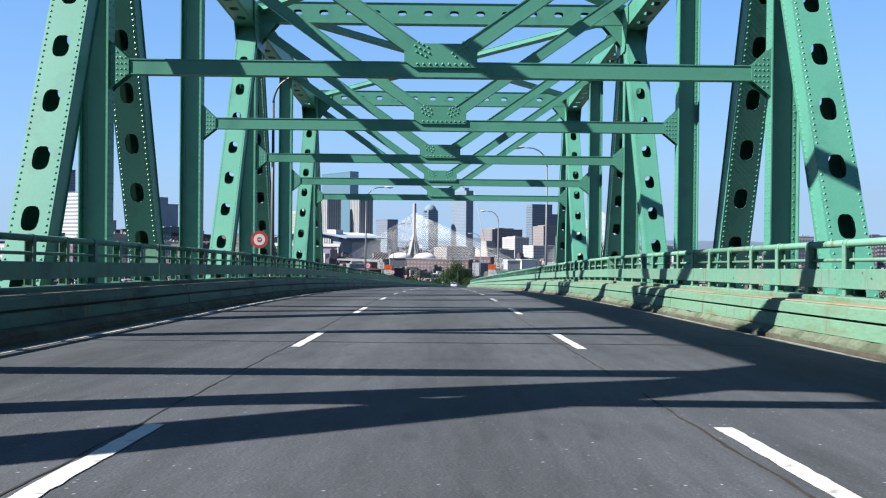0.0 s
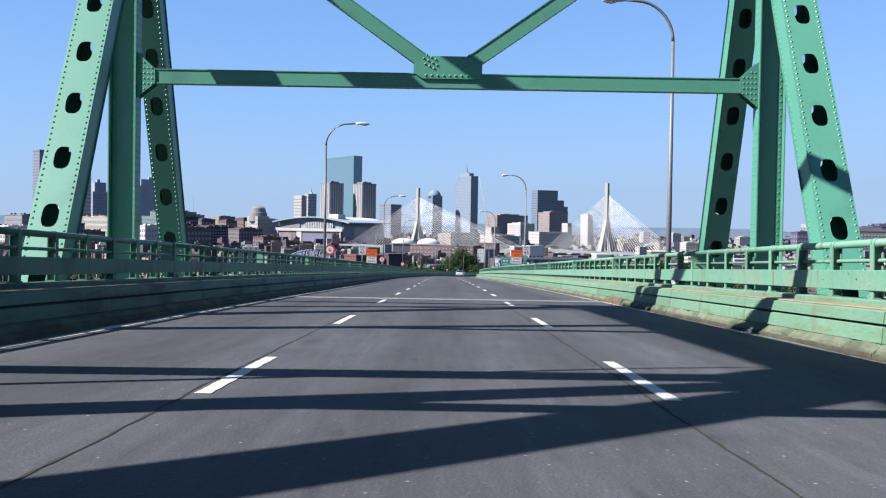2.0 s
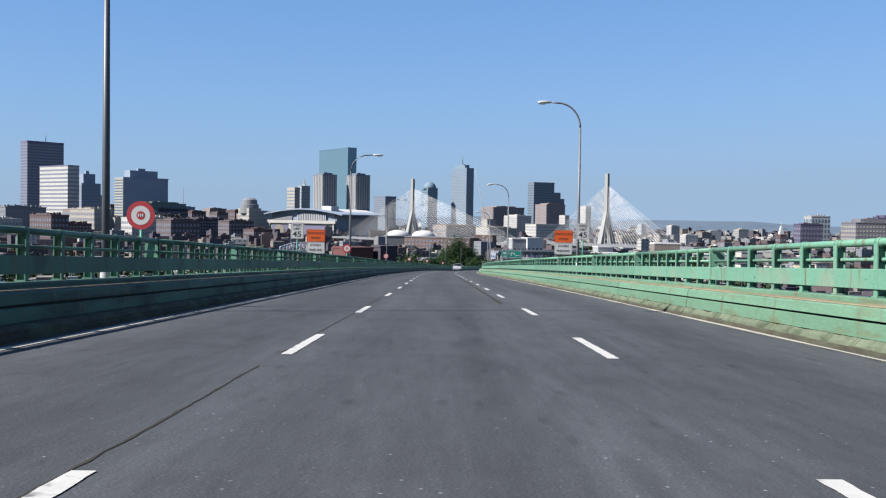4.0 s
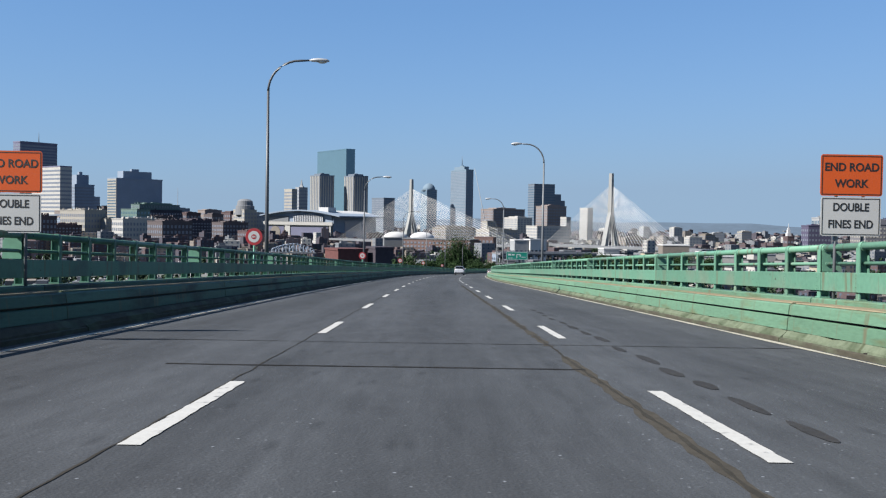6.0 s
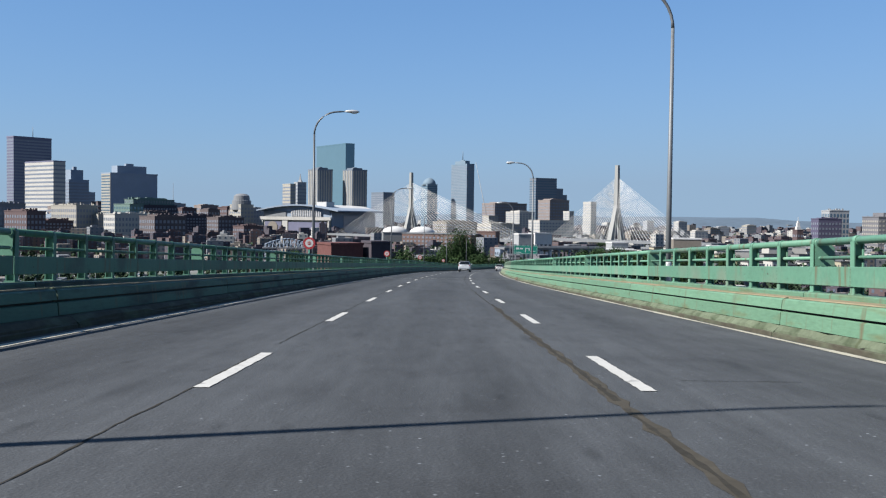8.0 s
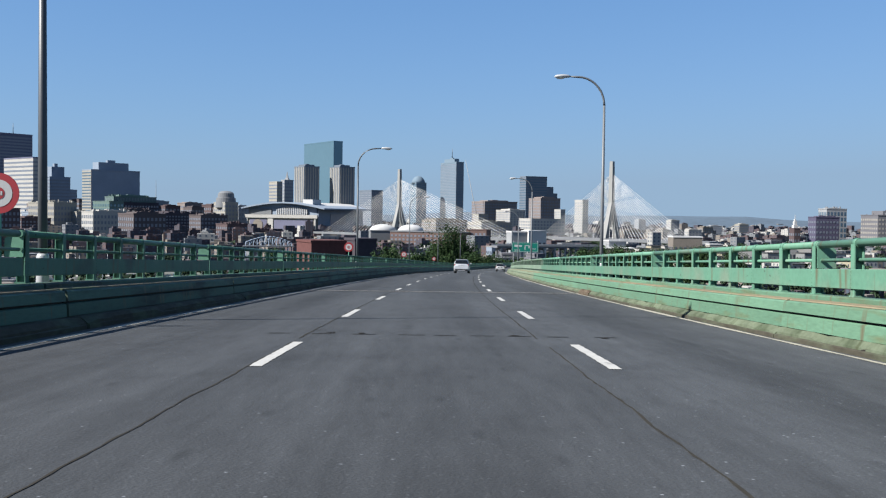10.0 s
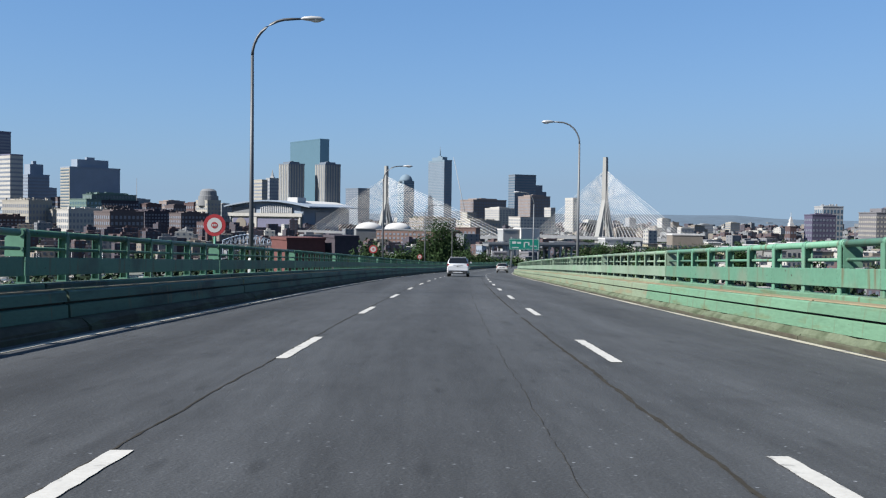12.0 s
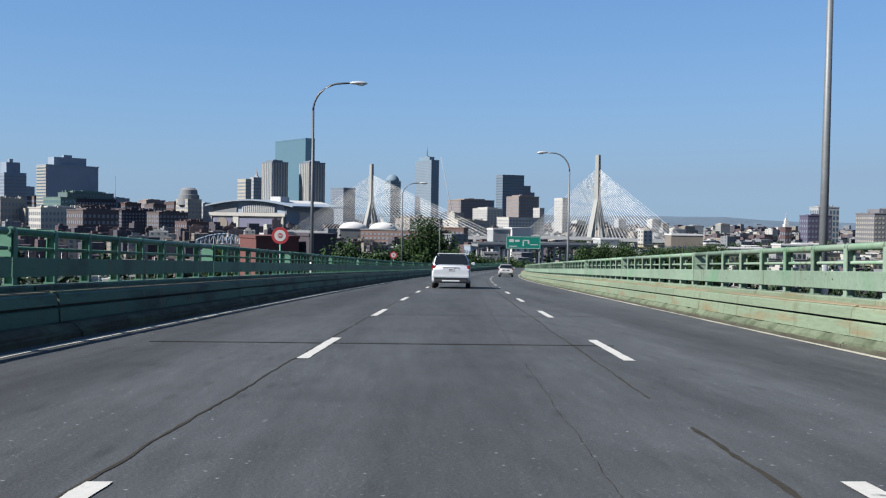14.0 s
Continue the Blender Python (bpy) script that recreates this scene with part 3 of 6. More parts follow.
# foot and head of the near and far diagonal at each peak, along the road
RAKES = {0: ((-10.1, 0.05), (9.1, 1.0)), 2: ((-10.8, -0.3), (7.9, 0.25)), 4: ((-8.3, 0.15), (7.9, 0.25)), 6: ((-7.6, 0.4), (7.9, 0.25)), -1: ((-8.42, -0.25), (7.9, 0.25))}
panels = [PEAK - PANEL * k + {2: -0.4, 3: -0.4, 5: 0.9}.get(k, 1.4 if k > 5 else 0.0) for k in range(0, 13)]
for sd in (-1, 1):
    truss = thing("bridge_truss", "riveted green steel through truss with pierced diagonals", "truss", "trusses beside the roadway")
    truss.location = P(sd * TU, PEAK, BOT)
    bpy.context.view_layer.update()
    inv = truss.matrix_world.inverted()

    def tpart(name, bm, label=""):
        bmesh.ops.transform(bm, matrix=inv, verts=bm.verts)
        return part(name, bm, green, truss, label)

    for k, y in enumerate(panels):
        peak = k % 2 == 0
        rake = RAKES.get(k, RAKES[-1])
        near = -6 < y < 60
        rv = (10.5, 19.5) if near else (0, 0)
        tpart("post", i_post(P(sd * (TU + 0.06), y, BOT), P(sd * (TU + 0.06), y, TOP - 0.2), 0.62, 0.40, rv))
        if peak:
            for (foot, head), ok in ((rake[0], k + 1 < len(panels)), (rake[1], True)):
                last = k == 0 and foot > 0
                au = -TU - 0.14 if last and sd < 0 else sd * TU
                a, b = P(au, y + foot, BOT + 0.1), P(au, y + head, TOP - 0.3)
                Lr = (b - a).length
                if ok or k == 0:
                    tpart("diagonal", perforated_member(a, b, 0.64 if last else 0.74, 0.56, (Lr * 0.5, Lr * 0.97) if near else (0, 0), Lr * 1.13 / 21.05, Lr * 12.65 / 21.05))
            bm = bmesh.new()
            for e in (-0.385, 0.385):
                pts = [(-1.3, 0.55), (1.3, 0.55), (1.3, -0.1), (0.75, -1.1), (-0.75, -1.1), (-1.3, -0.1)]
                c = P(sd * TU, y, TOP)
                fr = [bm.verts.new(c + Vector((e - 0.012, p, q))) for p, q in pts]
                bk = [bm.verts.new(c + Vector((e + 0.012, p, q))) for p, q in pts]
                bm.faces.new(fr[::-1])
                bm.faces.new(bk)
                for i in range(6):
                    bm.faces.new((fr[i], fr[(i + 1) % 6], bk[(i + 1) % 6], bk[i]))
                if near:
                    for p in np.arange(-1.1, 1.15, 0.16):
                        for q in (0.45, 0.25, 0.02, -0.2):
                            if abs(p) < 1.2 - max(0, -q):
                                rivet(bm, c + Vector((e + math.copysign(0.012, e), float(p), q)), Vector((math.copysign(1, e), 0, 0)))
            tpart("gusset_plate", bm)
        if k + 1 < len(panels):
            tpart("top_chord", perforated_member(P(sd * TU, y - PANEL, TOP + 0.1), P(sd * TU, y, TOP + 0.1), 0.74, 0.8, (0, PANEL) if near else (0, 0)))
            tpart("bottom_chord", perforated_member(P(sd * TU, y - PANEL, BOT), P(sd * TU, y, BOT), 0.74, 0.8))
    tpart("bottom_chord", perforated_member(P(sd * TU, PEAK, BOT), P(sd * TU, PEAK + PANEL, BOT), 0.74, 0.8))

INNER = TU - 0.25
for k, y in enumerate(panels[:9]):
    near = y > 3
    sway = thing("sway_frame", "green steel sway frame with braces meeting over the roadway", "bridge frame", "sway frames over the roadway")
    sway.location = P(0, y, 5.1)
    c0 = sway.location.copy()

    def spart(name, bm, label=""):
        bmesh.ops.translate(bm, vec=-c0, verts=bm.verts)
        return part(name, bm, green, sway, label)

    H = 5.27
    spart("strut", beam(P(-INNER + 0.1, y, H), P(INNER - 0.1, y, H), 0.33, 0.24))
    for sg in (-1, 1):
        spart("brace", beam(P(sg * 0.35, y, H + 0.3), P(sg * (INNER - 0.15), y, 10.2), 0.33, 0.2))
        bm = bmesh.new()
        c = P(sg * INNER, y, H)
        pts = [(0, 0.55), (0, -0.5), (-0.42 * sg, -0.16), (-0.42 * sg, 0.16)]
        if sg < 0:
            pts = pts[::-1]
        for yo in (-0.14, 0.14):
            gusset(bm, c, pts, yo)
            if near:
                for x in (0.08, 0.17, 0.26, 0.35):
                    for z in (-0.3, -0.18, -0.06, 0.06, 0.18, 0.3):
                        if abs(z) < 0.5 - x * 0.9:
                            rivet(bm, c + Vector((-sg * x, yo + math.copysign(0.01, yo), z)), Vector((0, math.copysign(1, yo), 0)), 0.026)
        spart("knee_plate", bm)
    bm = bmesh.new()
    c = P(0, y, H + 0.17)
    pts = [(-0.58, -0.13), (0.78, -0.13), (0.78, 0.2), (0.42, 0.38), (-0.42, 0.38), (-0.78, 0.2), (-0.78, 0.0)]
    for yo in (-0.152, 0.152):
        gusset(bm, c, pts, yo)
        if near:
            sgn = Vector((0, math.copysign(1, yo), 0))
            yr = yo + math.copysign(0.011, yo)
            for i in range(10):
                rivet(bm, c + Vector((-0.5 + i * 0.135, yr, -0.06)), sgn, 0.034)
            for e in (-1, 1):
                for i in range(4):
                    for j in range(3):
                        if (i, j) not in ((0, 2), (3, 0)):
                            rivet(bm, c + Vector((e * (0.32 + i * 0.10 - j * 0.07), yr, 0.10 + i * 0.05 + j * 0.075)), sgn, 0.034)
    spart("centre_plate", bm)
    if k % 2 == 0:
        a, b = P(-INNER, y, 10.83), P(INNER, y, 10.83)
        bm = bmesh.new()
        f = (b - a).normalized()
        for sg in (1, -1):
            nn = Vector((0, sg, 0))
            plate_with_holes(bm, a + nn * 0.2, f, nn.cross(f), nn, (b - a).length, 0.78, 0.015, 1.0, 0.2, 0.34, 0.8)
            slab(bm, a + Vector((0, 0, sg * 0.4)), f, Vector((0, -sg, 0)), Vector((0, 0, sg)), (b - a).length, 0.46, 0.02)
        spart("top_strut", bm, "pierced top strut")
        for sg in (-1, 1):
            bm = bmesh.new()
            c = P(sg * INNER, y, 10.45)
            pts = [(0, 0.7), (0, -1.0), (-0.9 * sg, 0.05), (-0.9 * sg, 0.7)]
            if sg < 0:
                pts = pts[::-1]
            for yo in (-0.22, 0.22):
                gusset(bm, c, pts, yo)
            spart("corner_plate", bm)
for k in range(0, 10, 2):
    y0, y1 = panels[k], panels[k + 2] if k + 2 < len(panels) else panels[k] - 2 * PANEL
    lat = thing("top_lateral_bracing", "crossed green steel bracing between the top chords", "bracing", "top bracing bays")
    lat.location = P(0, (y0 + y1) / 2, 11)
    c0 = lat.location.copy()
    for sg in (-1, 1):
        bm = beam(P(sg * INNER, y0, 10.95 + 0.1 * sg), P(-sg * INNER, y1, 10.95 + 0.1 * sg), 0.2, 0.42)
        bmesh.ops.translate(bm, vec=-c0, verts=bm.verts)
        part("brace", bm, green, lat)

# ---------------------------------------------------------------- parapets and railings
SEC = 10.97


def parapet(sd, paint):
    """One length of kerb and stepped steel parapet, local x outwards."""
    t = thing("parapet", "stepped green steel parapet on a weathered concrete kerb" if sd > 0 else "green steel parapet and stained kerb, darkened in colour for shade", "parapet", "parapets along the bridge")
    e = SEC - 0.025
    u0 = 5.16 if sd > 0 else 5.34
    b0 = u0 if sd > 0 else u0 + 0.2
    kerbs = []
    for i in range(3):
        kb = bmesh.new()
        j = 0.012 * (i - 1)
        chip = random.Random(70 + i + 10 * sd)
        rings = []
        for k in range(10):
            y = 0.01 + i * SEC / 3 + (SEC / 3 - 0.03) * k / 9
            c1, c2 = chip.uniform(-0.012, 0.012), chip.choice((0.0, 0.0, 0.01, 0.02, 0.05))
            rings.append([kb.verts.new((x, y, z)) for x, z in ((u0 + j, -0.05), (u0 + 0.02 + j + c1, 0.13 - 0.01 * i - c2), (u0 + 0.09 + j + c2, 0.18 + c1 * 0.4), (b0 + 0.45, 0.18), (b0 + 0.45, -0.05))])
        for r0, r1 in zip(rings, rings[1:]):
            for k in range(5):
                kb.faces.new((r0[k], r1[k], r1[(k + 1) % 5], r0[(k + 1) % 5]))
        kb.faces.new(rings[0])
        kb.faces.new(rings[-1][::-1])
        bmesh.ops.recalc_face_normals(kb, faces=kb.faces)
        kerbs.append(kb)
    lg = bmesh.new()
    prism(lg, [(b0 + 0.20, 0.586), (b0 + 0.21, 0.602), (b0 + 0.60, 0.612), (b0 + 0.60, 0.597)], 0.05, e - 0.06)
    lo = bmesh.new()
    prism(lo, [(b0 + 0.10, 0.185), (b0 + 0.115, 0.37), (b0 + 0.15, 0.385), (b0 + 0.45, 0.385), (b0 + 0.45, 0.185)], 0.012, e)
    gr = bmesh.new()
    prism(gr, [(b0 + 0.19, 0.387), (b0 + 0.19, 0.418), (b0 + 0.44, 0.418), (b0 + 0.44, 0.387)], 0.012, e)
    sl = bmesh.new()
    prism(sl, [(b0 + 0.46, 0.60), (b0 + 0.46, 0.665), (b0 + 0.48, 0.68), (b0 + 0.86, 0.68), (b0 + 0.86, 0.60)], 0.012, e)
    ft = bmesh.new()
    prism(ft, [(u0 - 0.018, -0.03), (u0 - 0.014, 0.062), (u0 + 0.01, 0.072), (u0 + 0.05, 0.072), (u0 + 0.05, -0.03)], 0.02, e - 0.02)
    up = bmesh.new()
    prism(up, [(b0 + 0.12, 0.42), (b0 + 0.14, 0.56), (b0 + 0.17, 0.58), (b0 + 0.86, 0.60), (b0 + 0.86, 0.42)], 0.012, e)
    wl = bmesh.new()
    prism(wl, [(b0 + 0.47, -0.4), (b0 + 0.47, 0.415), (b0 + 0.62, 0.415), (b0 + 0.62, -0.4)], 0.012, e)
    # Left kerb blocks take the stain colour to stand for shade.
    for name, bm, mt, lb in (*[("kerb_block", kb, curb_concrete if sd > 0 else kerb_stain_shade, "stained concrete kerb block, darkened for shade on the left") for kb in kerbs], ("ledge", lg, ledge_rust, "rust-stained ledge"), ("lower_beam", lo, paint, ""), ("groove", gr, black_gap, "dark recessed groove"),
                             ("upper_beam", up, paint, ""), ("sill", sl, paint, "green sill under the railing"), ("kerb_foot", ft, kerb_stain_shade, "dark stained foot of the kerb"), ("backing_wall", wl, concrete, "")):
        if sd < 0:
            bmesh.ops.scale(bm, vec=(-1, 1, 1), verts=bm.verts)
            bmesh.ops.reverse_faces(bm, faces=bm.faces)
        part(name, bm, mt, t, lb)
    return t


def railing(sd, paint):
    """One length of railing: posts, wide plate, pipe top rail, thin middle pipe, one wide bracket."""
    t = thing("bridge_railing", "green steel pipe railing with posts and wide plate", "railing", "railings along the bridge")
    u = 5.86 if sd > 0 else -6.42
    e = SEC - 0.02
    parts = []
    for i in range(8):
        y = 0.12 + i * SEC / 8
        bm = bmesh.new()
        q = 0.008
        box(bm, u - 0.055, u + 0.055, y - q, y + q, 0.675, 1.42)
        for uu in (u - 0.063, u + 0.063):
            box(bm, uu - q, uu + q, y - 0.06, y + 0.06, 0.675, 1.42)
        box(bm, u - 0.085, u + 0.085, y - 0.085, y + 0.085, 0.675, 0.70)
        parts.append(("post", bm, paint, ""))
    bm = bmesh.new()
    prism(bm, [(u + sd * q, z) for q, z in ((-0.05, 1.08), (0.24, 1.08), (0.24, 1.36), (0.16, 1.43), (-0.05, 1.43))][::sd], 0.02, 0.032)
    # Left splice panels keep the lighter paint, as the sun strikes them.
    parts.append(("splice_panel", bm, green_rail if sd < 0 else paint, "wide splice panel"))
    bm = bmesh.new()
    tube(bm, [(u, 0.0, 1.44), (u, e, 1.44)], [0.055, 0.055], 10)
    for i in range(8):
        y = 0.12 + i * SEC / 8
        tube(bm, [(u, y - 0.06, 1.44), (u, y + 0.06, 1.44)], [0.066, 0.066], 10)
    parts.append(("top_rail", bm, paint, "round pipe top rail"))
    parts.append(("middle_rail", tube(bmesh.new(), [(u + 0.02, 0, 1.2), (u + 0.02, e, 1.2)], [0.028, 0.028], 8), paint, ""))
    bm = bmesh.new()
    w = 0.073 * (-1 if sd > 0 else 1)
    box(bm, min(u + w, u + w * 1.3), max(u + w, u + w * 1.3), 0.0, e, 0.79, 1.07)
    bevelled(bm, 0.006)
    face = u + w * 1.3
    for i in range(8):
        y = 0.12 + i * SEC / 8
        for z in (0.82, 0.87, 0.93, 0.99, 1.04):
            rivet(bm, Vector((face, y, z)), Vector((math.copysign(1, w), 0, 0)), 0.014)
    parts.append(("plate", bm, paint, "wide flat plate with rivets"))
    for name, bm, mt, lb in parts:
        part(name, bm, mt, t, lb)
    return t


ENDS = [65.9 - SEC * k for k in range(10, -1, -1)] + [76.8, 87.7, 95.9, 104.1, 115.0, 126.0] + [126.0 + 11.61 * k for k in range(1, 8)]
ENDS += [207.3 + 11.87 * k for k in range(1, 5)] + [254.8 + SEC * k for k in range(1, 24)]
for sd in (1, -1):
    # The whole left run gets the paints with shade in their colour.
    stretches = ((green_worn, green_rail, -99, 228), (parapet_faded, rail_faded, 228, 999)) if sd > 0 else ((green_shaded, rail_shaded, -99, 999),)
    for beam_paint, rail_paint, ya0, yb0 in stretches:
        pr = None
        for ya, yb in zip(ENDS, ENDS[1:]):
            if not ya0 <= ya < yb0:
                continue
            m = road_pose(ya, yb) @ Matrix.Diagonal((1, (P(0, yb) - P(0, ya)).length / SEC, 1, 1))
            if pr is None:
                pr, rr = parapet(sd, beam_paint), railing(sd, rail_paint)
                pr.matrix_basis, rr.matrix_basis = m, m
            else:
                for src in (pr, rr):
                    ob = copy_thing(src, m)
                    ob.matrix_basis = m

def broken_kerb(y0, y1, seed):
    """A crumbled, rust-stained stretch of kerb beside an expansion joint."""
    t = thing("broken_kerb", "crumbled rust-stained kerb stretch beside the joint", "kerb", "broken kerbs at the joints")
    t.location = P(5.2, y0)
    r = random.Random(seed)
    for i in range(4):
        bm = bmesh.new()
        ya, yb = y0 + (y1 - y0) * i / 4 + 0.01, y0 + (y1 - y0) * (i + 1) / 4 - 0.01
        rings = []
        for k in range(6):
            y = ya + (yb - ya) * k / 5
            a, b = r.uniform(-0.015, 0.02), r.uniform(-0.03, 0.02)
            rings.append([bm.verts.new(P(5.125 + x, y, z) - t.location) for x, z in ((a, -0.02), (0.02 + a, 0.12 + b), (0.08, 0.185 + b), (0.3, 0.19), (0.3, -0.02))])
        for r0, r1 in zip(rings, rings[1:]):
            for k in range(5):
                bm.faces.new((r0[k], r1[k], r1[(k + 1) % 5], r0[(k + 1) % 5]))
        bm.faces.new(rings[0])
        bm.faces.new(rings[-1][::-1])
        bmesh.ops.recalc_face_normals(bm, faces=bm.faces)
        part("kerb_piece", bm, kerb_rust, t)


broken_kerb(60.6, 63.4, 3)
broken_kerb(203.2, 205.8, 4)

# ---------------------------------------------------------------- lamps and signs
def street_lamp(sd):
    r = sd * (0.9 if sd > 0 else 1.0)
    t = thing("street_lamp", "tall tapered steel street lamp with a curved arm", "street lamp", "street lamps along the bridge")
    part("pole", tube(bmesh.new(), [(0, 0, -0.4), (0, 0, 3), (0, 0, 8.0)], [0.085, 0.075, 0.05], 12), pole_shaded if sd < 0 else pole_grey, t)
    part("base_plate", bevelled((lambda b: (box(b, -0.2, 0.2, -0.2, 0.2, -0.42, -0.36), b)[1])(bmesh.new()), 0.01), pole_grey, t)
    part("sleeve", tube(bmesh.new(), [(0, 0, -0.36), (0, 0, 1.25), (0, 0, 1.3)], [0.115, 0.105, 0.08], 12), lamp_shell, t, "pale sleeve round the foot of the pole")
    pts = [(0, 0, 8.0)] + [(-r * 1.25 * (1 - math.cos(a)), 0, 8.0 + 1.2 * math.sin(a)) for a in np.linspace(0.15, math.pi / 2, 9)] + [(-r * 1.75, 0, 9.22)]
    part("arm", tube(bmesh.new(), pts, [0.05] + [0.045] * 9 + [0.03], 10), pole_shaded if sd < 0 else pole_grey, t)
    bm = bmesh.new()
    tube(bm, [(-r * 1.6, 0, 9.22), (-r * 1.72, 0, 9.235), (-r * 1.95, 0, 9.24), (-r * 2.25, 0, 9.22), (-r * 2.38, 0, 9.2)], [0.035, 0.085, 0.115, 0.10, 0.03], 12)
    bmesh.ops.scale(bm, vec=(1, 1.25, 0.75), space=Matrix.Translation((0, 0, -9.2)), verts=bm.verts)
    head = part("lamp_head", bm, lamp_shell, t, "pale grey lamp head")
    bm = bmesh.new()
    bmesh.ops.create_uvsphere(bm, u_segments=14, v_segments=8, radius=0.1, matrix=Matrix.Translation((-r * 2.1, 0, 9.17)) @ Matrix.Diagonal((1.9, 1.1, 0.7, 1)))
    for f in bm.faces:
        f.smooth = True
    part("lens", bm, lamp_lens, head)
    return t


for sd, ys, u in ((-1, (39.2, 85.6, 138.4, 185.9, 237.2, 284.4, 334, 382), -6.75), (1, (13.5, 61.45, 114.4, 162.5, 210.5, 259.2, 304.6), 6.7)):
    first = None
    for y in ys:
        m = Matrix.Translation(P(u, y, (-0.1 if sd > 0 else -0.3 if y < 90 else -0.14) - (0.45 if y > 300 and sd > 0 else 0.0))) @ Matrix.Rotation(radians(-float(np.interp(y, KNOT, TURN))), 4, "Z")
        if first is None:
            first = street_lamp(sd)
            first.matrix_basis = m
        else:
            copy_thing(first, m)


def disc(bm, r, y, n=40, r0=0.0, cz=0.0):
    outer = [bm.verts.new((r * math.cos(i * 2 * math.pi / n), y, cz + r * math.sin(i * 2 * math.pi / n))) for i in range(n)]
    if r0:
        inner = [bm.verts.new((r0 * math.cos(i * 2 * math.pi / n), y, cz + r0 * math.sin(i * 2 * math.pi / n))) for i in range(n)]
        for i in range(n):
            bm.faces.new((outer[i], outer[(i + 1) % n], inner[(i + 1) % n], inner[i]))
    else:
        bm.faces.new(outer)
    return bm


def round_sign():
    t = thing("round_sign", "round red and white sign on a green post behind the railing", "sign", "round signs along the bridge")
    part("post", tube(bmesh.new(), [(0, 0.03, -2.0), (0, 0.03, -0.28)], [0.03, 0.03], 8), green, t)
    bm = bmesh.new()
    tube(bm, [(0, 0, 0), (0, 0.012, 0)], [0.31, 0.31], 40)
    part("plate", bm, sign_red, t, "red disc")
    part("white_ring", disc(bmesh.new(), 0.208, -0.004), sign_white, t, "white ring")
    part("red_centre", disc(bmesh.new(), 0.092, -0.008), sign_red, t, "red centre")
    bm = bmesh.new()
    for x in (-0.045, 0.0, 0.045):
        box(bm, x - 0.014, x + 0.014, -0.013, -0.011, -0.032, 0.032)
    part("marking", bm, sign_white, t, "white bars")
    return t


first = None
for y, u, h in ((35.2, -6.52, 2.03), (87.7, -6.72, 2.0), (135.6, -6.72, 2.06), (184.2, -6.72, 2.06), (232.3, -6.72, 2.06), (277.0, -6.72, 2.1), (326.0, -6.72, 2.06)):
    m = Matrix.Translation(P(u, y, h))
    if first is None:
        first = round_sign()
        first.matrix_basis = m
    else:
        copy_thing(first, m)


def text(name, body, size, mat, parent, x, y, z, sx=1.0):
    cu = bpy.data.curves.new(name, "FONT")
    cu.body, cu.size, cu.align_x, cu.align_y, cu.extrude = body, size, "CENTER", "CENTER", 0.001
    cu.offset = size * 0.022
    ob = new(name, cu)
    dg = bpy.context.evaluated_depsgraph_get()
    dg.update()
    me = bpy.data.meshes.new_from_object(ob.evaluated_get(dg))
    bpy.data.objects.remove(ob)
    me.materials.clear()
    me.materials.append(mat)
    o = new(name, me)
    o.parent = parent
    o.matrix_basis = Matrix.Translation((x, y, z)) @ Matrix.Rotation(math.pi / 2, 4, "X") @ Matrix.Diagonal((sx, 1, 1, 1))
    return o


def panel(bm, x0, x1, z0, z1, y=0.0, th=0.006, r=0.04):
    pts = []
    for cx, cz, a0 in ((x1 - r, z1 - r, 0), (x0 + r, z1 - r, 90), (x0 + r, z0 + r, 180), (x1 - r, z0 + r, 270)):
        pts += [(cx + r * math.cos(radians(a0 + i * 22.5)), cz + r * math.sin(radians(a0 + i * 22.5))) for i in range(5)]
    return prism(bm, pts, y, y + th)


def border(bm, x0, x1, z0, z1, w, y):
    for a, b, c, d in ((x0, x1, z1 - w, z1), (x0, x1, z0, z0 + w), (x0, x0 + w, z0 + w, z1 - w), (x1 - w, x1, z0 + w, z1 - w)):
        box(bm, a, b, y - 0.001, y, c, d)
    return bm


for u, h in ((6.67, 2.70), (-6.97, 2.52)):
    t = thing("speed_limit_sign", "white speed limit sign with black lettering on a green post", "road sign", "speed limit signs")
    t.matrix_basis = Matrix.Translation(P(u, 112.6, h))
    part("post", tube(bmesh.new(), [(0, 0.04, -2.4), (0, 0.04, 0.3)], [0.032, 0.032], 8), green, t)
    plate = part("plate", panel(bmesh.new(), -0.31, 0.31, -0.385, 0.385), sign_white, t)
    part("border", border(bmesh.new(), -0.29, 0.29, -0.365, 0.365, 0.012, -0.002), sign_black, t)
    text("lettering", "SPEED", 0.155, sign_black, t, 0, -0.002, 0.25, 1.0)
    text("lettering", "LIMIT", 0.155, sign_black, t, 0, -0.002, 0.085, 1.0)
    text("lettering", "45", 0.36, sign_black, t, 0, -0.002, -0.18, 1.2)
